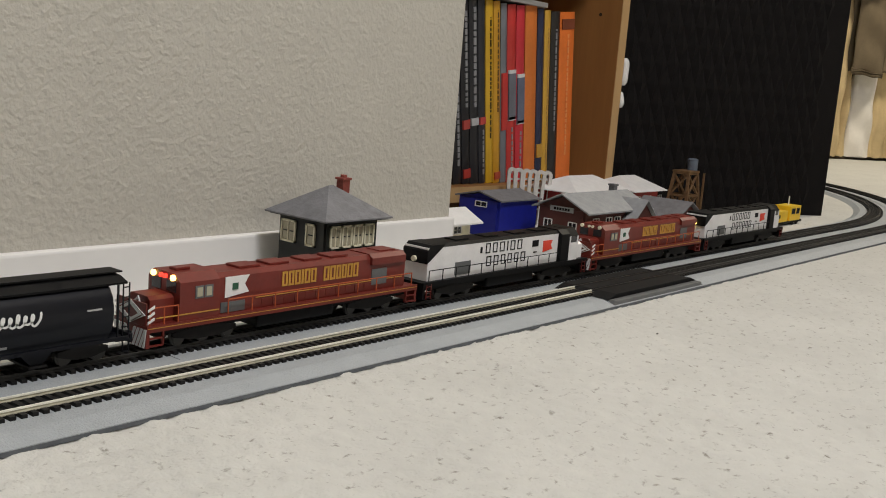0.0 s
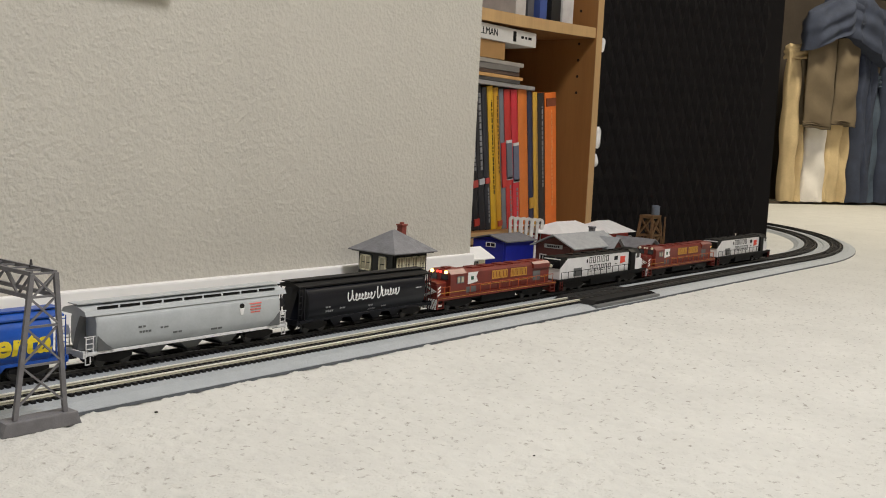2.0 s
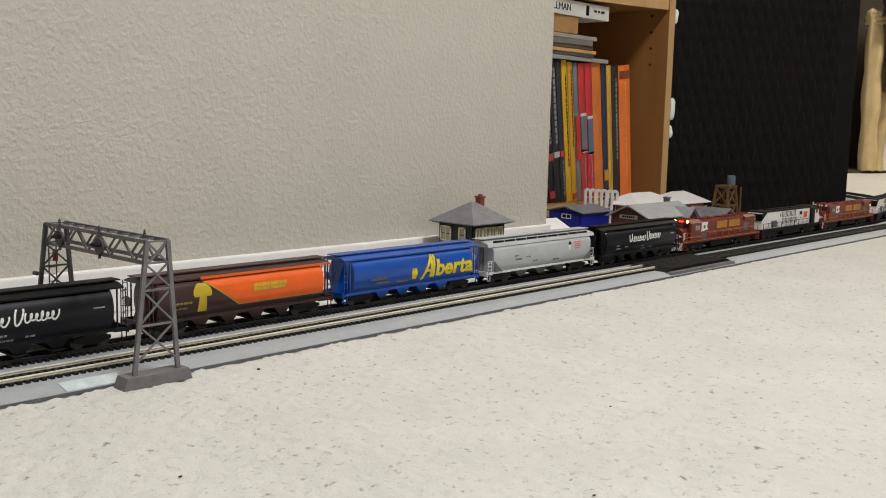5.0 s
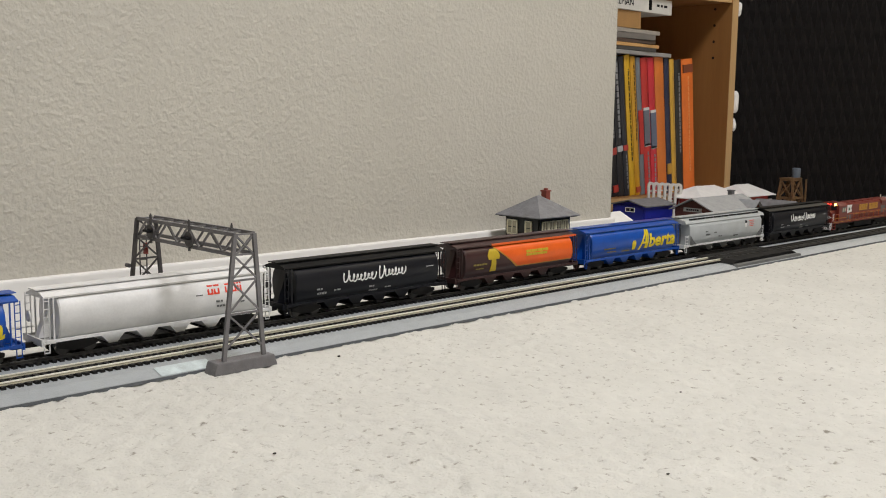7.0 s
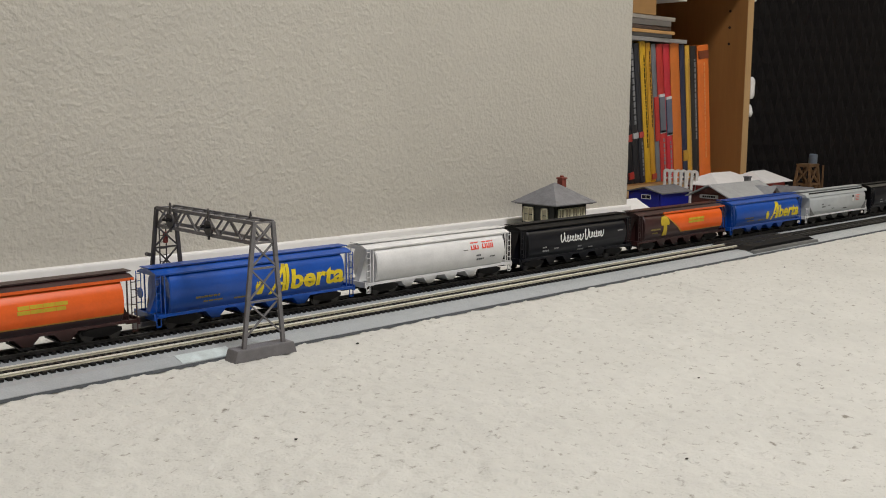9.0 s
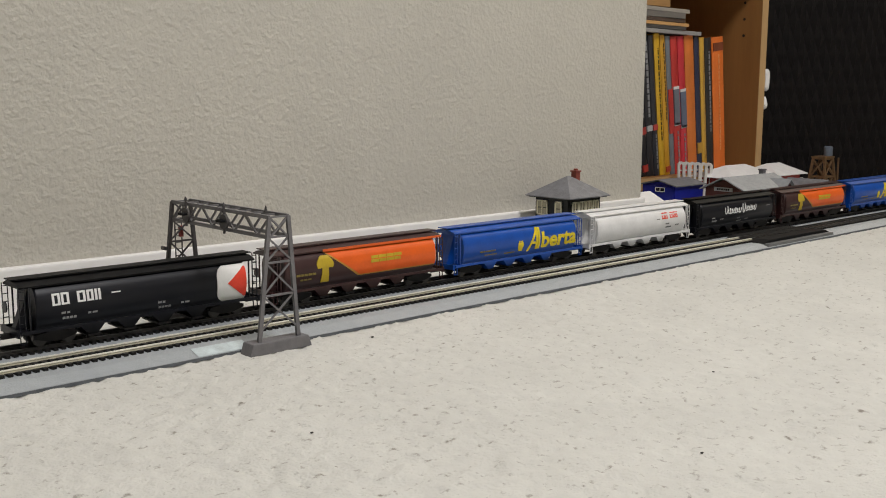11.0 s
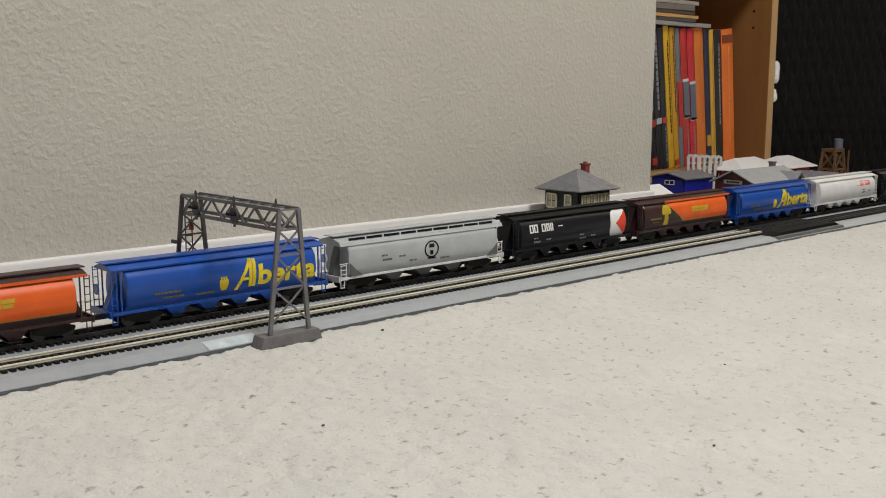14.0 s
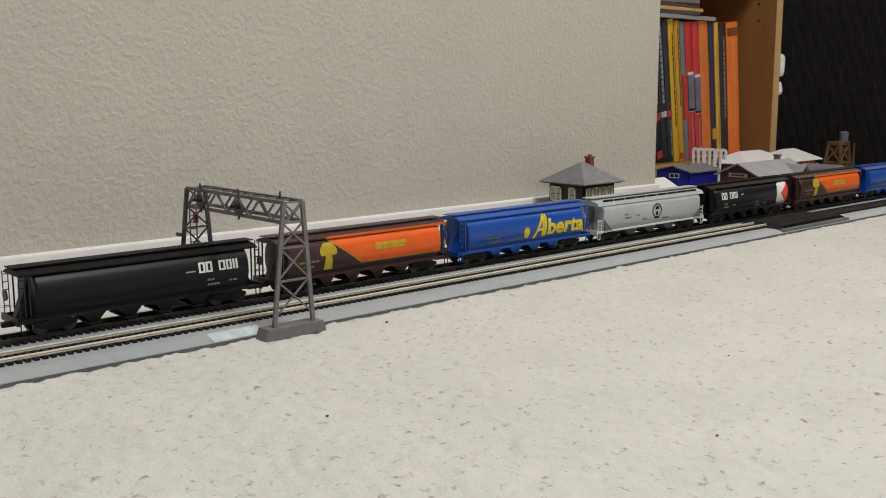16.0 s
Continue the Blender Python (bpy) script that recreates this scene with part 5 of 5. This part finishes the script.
def wheat_car():
    c = hopper("dark maroon and bright orange cylindrical hopper car with yellow emblem", MAROON, MAROON)
    side_patch("gold_stripe", c, DULL_GOLD, CYL, 0.0195, 0.0455, lambda k: -0.0078 - 0.0370 * k, lambda k: 0.0838, 0.0003, 14)
    side_patch("orange_panel", c, ORANGE, CYL, 0.0206, 0.0462, lambda k: -0.0062 - 0.0378 * k, lambda k: 0.0838, 0.0006, 14, "bright orange side panel")
    boxes("roof_rim", ORANGE, c, (-0.0440, 0.0940, -0.0157, -0.0151, 0.0450, 0.0472), label="orange roof edge over the orange panel")
    side_patch("emblem_stem", c, EMBLEM_GOLD, CYL, 0.0180, 0.0330, lambda k: -0.0440 - 0.0030 - 0.0014 * (1 - k), lambda k: -0.0440 + 0.0030 + 0.0014 * (1 - k), 0.0005)
    side_patch("emblem_head", c, EMBLEM_GOLD, CYL, 0.0310, 0.0420, lambda k: -0.0440 - 0.0092 * math.cos(1.35 * abs(k - 0.42)) + 0.003 * k * k, lambda k: -0.0440 + 0.0092 * math.cos(1.35 * abs(k - 0.42)) - 0.003 * k * k, 0.0006)
    side_bars("side_lettering", c, EMBLEM_GOLD, CYL, 0.024, 0.0350, [0.008, 0.009, 0.008, 0.009], 0.0028, 0.0004, 0, 0.0009)
    side_bars("side_lettering", c, EMBLEM_GOLD, CYL, 0.023, 0.0314, [0.009, 0.008, 0.009, 0.007], 0.0028, 0.0004, 0, 0.0009)
    side_bars("data_marks", c, OLIVE_MARK, CYL, -0.064, 0.0270, [0.004, 0.003, 0.003, 0.004, 0.003], 0.0018, 0.0007)
    side_bars("data_marks", c, OLIVE_MARK, CYL, -0.064, 0.0225, [0.003, 0.003, 0.004], 0.0014, 0.0007)
    return c


def block_letters(c, material, x, z, k=1.0):
    side_glyphs("block_lettering", c, material, CYL, x - 0.0100 * k, z, [0.0046 * k, 0.0046 * k], 0.0070 * k, 0.0006 * k, 0.0014 * k)
    side_glyphs("block_lettering", c, material, CYL, x + 0.0066 * k, z, [0.0048 * k, 0.0040 * k, 0.0014 * k, 0.0014 * k], 0.0066 * k, 0.0008 * k, 0.0014 * k)


def mark_car(flipped=False):
    c = hopper("black cylindrical hopper car with white lettering" + ("" if flipped else " and red end mark"), BLACK_GLOSS, BLACK)
    if flipped:
        block_letters(c, WHITE, 0.058, 0.0352, 1.2)
        side_bars("data_marks", c, PALE_GREY, CYL, 0.033, 0.0330, [0.008], 0.0009, 0)
        small_data(c, CYL, PALE_GREY, 0.050)
    else:
        block_letters(c, WHITE, -0.0545, 0.0352, 1.25)
        side_bars("data_marks", c, WHITE, CYL, -0.026, 0.0350, [0.007], 0.0009, 0)
        small_data(c, CYL, PALE_GREY, -0.064)
        small_data(c, CYL, PALE_GREY, 0.010, 0.0175)
        side_patch("white_mark", c, WHITE, CYL, 0.0142, 0.0440, lambda k: 0.0575 + 0.0060 * abs(2 * k - 1) ** 5, lambda k: 0.0838, 0.0004, 12)
        side_patch("red_mark", c, RED, CYL, 0.0165, 0.0420, lambda k: 0.0668 + 0.0155 * abs(2 * k - 1), lambda k: 0.0838, 0.0008, 12, "bright red triangle")
    return c


def silver_car():
    c = hopper("pale silver cylindrical hopper car with red block lettering", SILVER, SILVER)
    block_letters(c, RED, 0.052, 0.0368, 1.1)
    side_bars("data_marks", c, GREY_DARK, CYL, 0.028, 0.0335, [0.006], 0.0008, 0)
    small_data(c, CYL, GREY_DARK, 0.046, 0.0225)
    return c


def grey_car(emblem):
    c = hopper("light grey slab-sided hopper car with " + ("a round black emblem" if emblem else "small red lettering"), GREY_CAR, GREY_CAR, SLAB, 3, SILVER, GREY_DARK)
    if emblem:
        bm = bmesh.new()
        n = 28
        for i in range(n):
            a, b = 2 * math.pi * i / n, 2 * math.pi * (i + 1) / n
            q = [(math.cos(k) * r, math.sin(k) * r) for k, r in ((a, 0.0084), (b, 0.0084), (b, 0.0071), (a, 0.0071))]
            f = [bm.verts.new((0.004 + p, -0.0184, 0.0295 + s)) for p, s in q]
            g = [bm.verts.new((0.004 + p, -0.01805, 0.0295 + s)) for p, s in q]
            bm.faces.new(f)
            for k in range(4):
                bm.faces.new((f[k], g[k], g[(k + 1) % 4], f[(k + 1) % 4]))
        part("emblem_ring", bm, BLACK, c)
        side_bars("emblem_figure", c, BLACK, SLAB, 0.004, 0.0328, [0.0058], 0.0036, 0)
        side_bars("emblem_figure", c, BLACK, SLAB, 0.004, 0.0262, [0.0036], 0.0040, 0)
        side_bars("emblem_foot", c, BLACK, SLAB, 0.004, 0.0208, [0.0092], 0.0014, 0)
    else:
        for i, w in enumerate((0.013, 0.011, 0.012, 0.010)):
            side_bars("side_lettering", c, PALE_RED, SLAB, 0.060, 0.0375 - i * 0.0026, [w * 0.42, w * 0.5], 0.0011, 0.0006)
        side_patch("emblem", c, BLACK, SLAB, 0.0345, 0.0385, lambda k: 0.0455 - 0.0024 * math.sin(math.pi * (0.15 + 0.7 * k)), lambda k: 0.0455 + 0.0024 * math.sin(math.pi * (0.15 + 0.7 * k)))
        side_patch("emblem_shield", c, WHITE, SLAB, 0.0285, 0.0345, lambda k: 0.0455 - 0.0026 * (0.5 + 0.5 * k), lambda k: 0.0455 + 0.0026 * (0.5 + 0.5 * k))
    small_data(c, SLAB, GREY_DARK, -0.050, 0.0255)
    side_bars("data_marks", c, GREY_DARK, SLAB, -0.018, 0.0215, [0.004, 0.003], 0.0014, 0.001)
    side_bars("data_marks", c, GREY_DARK, SLAB, 0.020, 0.0195, [0.006, 0.004], 0.0016, 0.001)
    return c


def handrail(parent, x0, x1, y, z0, z1, material, posts):
    r = boxes("handrail", material, parent, (x0, x1, y - 0.0003, y + 0.0003, z1 - 0.0006, z1))
    for i in range(posts):
        x = x0 + (x1 - x0) * i / (posts - 1)
        boxes("stanchion", material, r, (x - 0.0003, x + 0.0003, y - 0.0003, y + 0.0003, z0, z1))


def loco_frame(c, deck, sill, under):
    boxes("walkway", deck, c, (-0.1185, 0.1185, -0.0165, 0.0165, 0.0150, 0.0164))
    boxes("frame", under, c, (-0.112, 0.112, -0.0120, 0.0120, 0.0095, 0.0150))
    for s in (-1, 1):
        boxes("side_sill", sill, c, (-0.1185, 0.1185, s * 0.0163 - 0.0006, s * 0.0163 + 0.0006, 0.0128, 0.0168))
        truck(c, s * 0.0735, 3, BROWN_TRUCK, 0.0185)
        coupler(c, s * 0.1130, s)
        pilot = boxes("pilot", sill, c, (min(s * 0.1165, s * 0.1185), max(s * 0.1165, s * 0.1185), -0.0165, 0.0165, 0.0035, 0.0150))
        for y in (-0.0166, 0.0146):
            boxes("steps", sill, c, (min(s * 0.1065, s * 0.1165), max(s * 0.1065, s * 0.1165), y, y + 0.002, 0.0040, 0.0048), (min(s * 0.1065, s * 0.1165), max(s * 0.1065, s * 0.1165), y, y + 0.002, 0.0085, 0.0093),
                  (s * 0.1070 - 0.0005, s * 0.1070 + 0.0005, y, y + 0.002, 0.0040, 0.0130))
    boxes("fuel_tank", under, c, (-0.0340, 0.0340, -0.0140, 0.0140, 0.0040, 0.0128), bevel=0.0015)


def red_loco(lit):
    c = thing("diesel_locomotive", "dark red model diesel locomotive with gold lettering" + (", headlamps lit" if lit else ""), "locomotive", "locomotives of the train")
    loco_frame(c, LV_RED, LV_RED, BLACK)
    # long hood
    bm = bmesh.new()
    prism(bm, [(-0.0122, 0.0164), (0.0122, 0.0164), (0.0122, 0.0395), (0.0100, 0.0425), (-0.0100, 0.0425), (-0.0122, 0.0395)], -0.0660, 0.1080, "x")
    part("long_hood", bm, LV_RED, c)
    bm = bmesh.new()
    prism(bm, [(-0.0145, 0.0355), (0.0145, 0.0355), (0.0145, 0.0405), (0.0105, 0.0432), (-0.0105, 0.0432), (-0.0145, 0.0405)], 0.0700, 0.1060, "x")
    part("radiator", bm, LV_RED, c)
    cab = bmesh.new()
    prism(cab, [(-0.0160, 0.0164), (0.0160, 0.0164), (0.0160, 0.0400), (0.0105, 0.0448), (-0.0105, 0.0448), (-0.0160, 0.0400)], -0.0960, -0.0670, "x")
    cab = part("cab", cab, LV_RED, c)
    for x in (-0.0820, -0.0752):
        boxes("window_frame", GREY_DARK, c, (x - 0.0031, x + 0.0031, -0.01645, -0.0160, 0.0295, 0.0372))
        boxes("window_pane", PANE_LIT, c, (x - 0.0019, x + 0.0019, -0.0167, -0.0163, 0.0306, 0.0362))
    for y in (-0.0075, 0.0075):
        boxes("windscreen", GLASS_DARK, c, (-0.0965, -0.0960, y - 0.0045, y + 0.0045, 0.0335, 0.0400))
    bm = bmesh.new()
    prism(bm, [(-0.0105, 0.0164), (0.0105, 0.0164), (0.0105, 0.0305), (0.0080, 0.0325), (-0.0080, 0.0325), (-0.0105, 0.0305)], -0.1130, -0.0962, "x")
    part("nose", bm, LV_RED, c)
    # white diamond on the nose and striped pilot
    bm = bmesh.new()
    prism(bm, [(0, 0.0172), (0.0085, 0.0245), (0, 0.0318), (-0.0040, 0.0245)], -0.1141, -0.1133, "x")
    dm = part("nose_diamond", bm, WHITE, c, "white diamond plate")
    bm = bmesh.new()
    prism(bm, [(0, 0.0195), (0.0055, 0.0245), (0, 0.0295), (-0.0055, 0.0245)], -0.1146, -0.1142, "x")
    part("diamond_centre", bm, BLACK, dm)
    for i in range(5):
        for s in (-1, 1):
            bm = bmesh.new()
            a = i * 0.0034
            prism(bm, [(s * (a - 0.001), 0.0036), (s * (a + 0.0012), 0.0036), (s * min(a + 0.0062, 0.0165), 0.0148), (s * min(a + 0.0040, 0.0165), 0.0148)], -0.1190, -0.1186, "x")
            part("pilot_stripe", bm, WHITE, c)
    bm = bmesh.new()
    box(bm, -0.1184, -0.1176, -0.0150, 0.0150, 0.0165, 0.0300)
    board = part("end_board", bm, LV_RED, c)
    for s in (-1, 1):
        for k, w in ((0.0, 0.0022), (0.0046, 0.0020)):
            for up in (-1, 1):
                bm = bmesh.new()
                a, b = 0.0112 + k, 0.0062 + k * 0.6
                prism(bm, [(s * min(a, 0.0149), 0.0232), (s * max(0.0, a - w * 1.5), 0.0232), (0.0, 0.0232 + up * max(0.0, b - w)), (0.0, 0.0232 + up * min(b, 0.0067))], -0.1190, -0.1185, "x")
                part("chevron", bm, WHITE, board, "white chevron stripe")
    for s in (-1, 1):
        for i in range(3):
            z = 0.0178 + i * 0.0036
            bm = bmesh.new()
            prism(bm, [(-0.1180, z), (-0.1135, z + 0.0022), (-0.1135, z + 0.0038), (-0.1180, z + 0.0016)], s * 0.0164 - 0.0003, s * 0.0164 + 0.0003, "y")
            part("end_stripe", bm, WHITE, c)
    # lamps over the windscreen
    for y, m, nm in ((-0.0098, LAMP_GLOW if lit else CREAM, "number_lamp"), (0.0098, LAMP_GLOW if lit else CREAM, "number_lamp"), (-0.0020, LAMP_RED if lit else CREAM, "headlamp"), (0.0020, LAMP_RED if lit else CREAM, "headlamp")):
        bm = bmesh.new()
        tube(bm, (-0.0978, y, 0.0422), (-0.0958, y, 0.0422), 0.0013 if nm == "headlamp" else 0.0018, 12)
        part(nm, bm, m, c)
    boxes("roof_box", LV_RED, c, (-0.0905, -0.0800, -0.0035, 0.0035, 0.0448, 0.0466), bevel=0.0005)
    for x in (-0.045, -0.02, 0.01, 0.035, 0.085):
        boxes("roof_hatch", LV_RED, c, (x, x + 0.017, -0.0070, 0.0070, 0.0425, 0.0440), bevel=0.0004)
    # flag, stripe, grille, lettering
    bm = bmesh.new()
    prism(bm, [(-0.0600, 0.0262), (-0.0410, 0.0285), (-0.0445, 0.0340), (-0.0410, 0.0395), (-0.0600, 0.0395)], -0.0127, -0.0123, "y")
    fl = part("flag_mark", bm, WHITE, c, "white swallow-tail flag mark")
    boxes("flag_emblem", GREEN, fl, (-0.0545, -0.0500, -0.0131, -0.0128, 0.0310, 0.0352))
    side_glyphs("side_lettering", c, DULL_GOLD, FLAT, 0.002, 0.0335, [0.0048, 0.0048, 0.0050, 0.0020, 0.0050, 0.0050], 0.0098, 0.0008, 0.0017)
    side_glyphs("side_lettering", c, DULL_GOLD, FLAT, 0.0410, 0.0335, [0.0052, 0.0052, 0.0046, 0.0046, 0.0050, 0.0052], 0.0098, 0.0008, 0.0017)
    boxes("gold_stripe", DULL_GOLD, c, (-0.1120, -0.0670, -0.0164, -0.01605, 0.0205, 0.0212))
    boxes("gold_stripe", DULL_GOLD, c, (-0.0350, 0.1050, -0.0126, -0.01225, 0.0235, 0.0241))
    boxes("sill_stripe", DULL_GOLD, c, (-0.1180, 0.1180, -0.0172, -0.0169, 0.0150, 0.0154))
    boxes("grille", GREY_DARK, c, (0.0720, 0.0880, -0.0127, -0.0122, 0.0205, 0.0320))
    boxes("grille", GREY_DARK, c, (-0.0630, -0.0440, -0.0127, -0.0122, 0.0170, 0.0235))
    for i in range(11):
        x = -0.030 + i * 0.0095
        boxes("hood_door", LV_RED, c, (x, x + 0.0086, -0.01252, -0.0122, 0.0172, 0.0225))
    handrail(c, -0.060, 0.112, -0.0163, 0.0164, 0.0265, LV_ORANGE, 10)
    handrail(c, -0.1165, -0.097, -0.0163, 0.0164, 0.0275, LV_ORANGE, 3)
    return c


def white_loco(lit):
    c = thing("diesel_locomotive", "white model diesel locomotive with black roof" + (", rear lamp lit" if lit else " and black lettering"), "locomotive", "locomotives of the train")
    loco_frame(c, BLACK, BLACK, BLACK)
    bm = bmesh.new()
    prism(bm, [(-0.0122, 0.0164), (0.0122, 0.0164), (0.0122, 0.0424), (-0.0122, 0.0424)], -0.1100, 0.0720, "x")
    part("long_hood", bm, LV_WHITE, c)
    bm = bmesh.new()
    prism(bm, [(-0.0124, 0.0422), (0.0124, 0.0422), (0.0104, 0.0446), (-0.0104, 0.0446)], -0.1020, 0.0740, "x")
    part("hood_roof", bm, BLACK, c, "matt black hood roof")
    bm = bmesh.new()
    prism(bm, [(-0.1112, 0.0300), (-0.0960, 0.0400), (-0.0900, 0.0445), (-0.1060, 0.0445), (-0.1112, 0.0400)], -0.0126, 0.0126, "y")
    part("hood_end", bm, BLACK, c, "black sloping hood end")
    bm = bmesh.new()
    prism(bm, [(-0.0160, 0.0164), (0.0160, 0.0164), (0.0160, 0.0415), (0.0105, 0.0455), (-0.0105, 0.0455), (-0.0160, 0.0415)], 0.0725, 0.0855, "x")
    part("cab_rear", bm, BLACK, c)
    bm = bmesh.new()
    prism(bm, [(-0.0162, 0.0164), (0.0162, 0.0164), (0.0162, 0.0330), (-0.0162, 0.0330)], 0.0856, 0.1000, "x")
    cab = part("cab", bm, LV_WHITE, c)
    bm = bmesh.new()
    prism(bm, [(-0.0162, 0.0390), (0.0162, 0.0390), (0.0105, 0.0458), (-0.0105, 0.0458)], 0.0856, 0.1005, "x")
    part("cab_roof", bm, BLACK, c)
    for x in (0.0860, 0.0985):
        boxes("cab_pillar", LV_WHITE, c, (x, x + 0.0018, -0.0162, 0.0162, 0.0330, 0.0392))
    boxes("cab_glass", GLASS_DARK, c, (0.0880, 0.0984, -0.0155, 0.0155, 0.0330, 0.0392))
    bm = bmesh.new()
    prism(bm, [(-0.0110, 0.0164), (0.0110, 0.0164), (0.0110, 0.0290), (0.0080, 0.0310), (-0.0080, 0.0310), (-0.0110, 0.0290)], 0.1005, 0.1160, "x")
    part("nose", bm, LV_WHITE, c)
    side_glyphs("side_lettering", c, BLACK, FLAT, -0.0110, 0.0368, [0.0062, 0.0062, 0.0066, 0.0014, 0.0066, 0.0066], 0.0084, 0.0036, 0.0011)
    side_glyphs("side_lettering", c, BLACK, FLAT, -0.0070, 0.0258, [0.0066, 0.0066, 0.0060, 0.0060, 0.0060, 0.0066], 0.0084, 0.0036, 0.0011)
    boxes("louvre", BLACK, c, (-0.0440, -0.0415, -0.0126, -0.0121, 0.0335, 0.0385))
    boxes("side_window", BLACK, c, (0.0310, 0.0400, -0.0127, -0.0121, 0.0330, 0.0385))
    boxes("data_plate", BLACK, c, (0.0335, 0.0380, -0.0127, -0.0121, 0.0275, 0.0285))
    bm = bmesh.new()
    prism(bm, [(0.0480, 0.0270), (0.0625, 0.0290), (0.0600, 0.0330), (0.0625, 0.0370), (0.0480, 0.0370)], -0.0127, -0.0121, "y")
    part("flag_mark", bm, RED, c, "bright red swallow-tail flag mark")
    boxes("grille", GREY_DARK, c, (-0.0760, -0.0560, -0.0127, -0.0121, 0.0180, 0.0285))
    for i in range(9):
        x = -0.030 + i * 0.0110
        boxes("hood_door", LV_WHITE, c, (x, x + 0.0100, -0.01255, -0.0121, 0.0172, 0.0235))
    handrail(c, -0.112, 0.070, -0.0163, 0.0164, 0.0260, BLACK, 12)
    for s in (-1, 1):
        ladder(c, s * 0.1120, -0.0168, 0.0035, 0.0150, LV_RED, 0.006, 3)
    bm = bmesh.new()
    tube(bm, (-0.1135, 0.0, 0.0330), (-0.1100, 0.0, 0.0330), 0.0022, 12)
    part("headlamp", bm, LAMP_GLOW if lit else CREAM, c)
    for x in (-0.07, -0.03, 0.01, 0.045):
        boxes("roof_hatch", BLACK, c, (x, x + 0.018, -0.006, 0.006, 0.0446, 0.0458), bevel=0.0004)
    return c


LOCO, CAR, SLAB_CAR = 0.2445, 0.2065, 0.2165
TRAIN = [(white_loco(True), LOCO), (red_loco(False), LOCO), (white_loco(False), LOCO), (red_loco(True), LOCO), (script_car(), CAR), (grey_car(False), SLAB_CAR), (province_car(), CAR), (wheat_car(), CAR),
         (script_car(), CAR), (silver_car(), CAR), (province_car(), CAR), (wheat_car(), CAR), (mark_car(), CAR), (grey_car(True), SLAB_CAR), (province_car(), CAR), (wheat_car(), CAR), (mark_car(True), CAR)]

# seconds, place of the rear of the fourth locomotive along the track
TIMES = [0.0, 0.5, 1.0, 1.5, 3.0, 5.5, 7.0, 8.5, 11.0, 12.5, 14.5, 16.0]
PLACES = [0.276, 0.321, 0.366, 0.415, 0.595, 0.912, 1.102, 1.314, 1.681, 1.916, 2.246, 2.505]
CURVE = np.polyfit(TIMES, PLACES, 6)


def motions():
    """The whole train runs along the inner loop."""
    offset = 4 * LOCO
    for vehicle, length in TRAIN:
        rows = []
        for i in range(0, 17):
            t = float(i)
            u = float(np.polyval(CURVE, t)) + offset - length / 2
            a, _ = along(u - 0.07, BACK_Y)
            b, _ = along(u + 0.07, BACK_Y)
            mid = (a + b) / 2
            rows.append((t, pose(mid.x, mid.y, RAIL_Z, 0, 0, math.degrees(math.atan2(b.y - a.y, b.x - a.x)))))
        walk(vehicle, rows)
        offset -= length


motions()
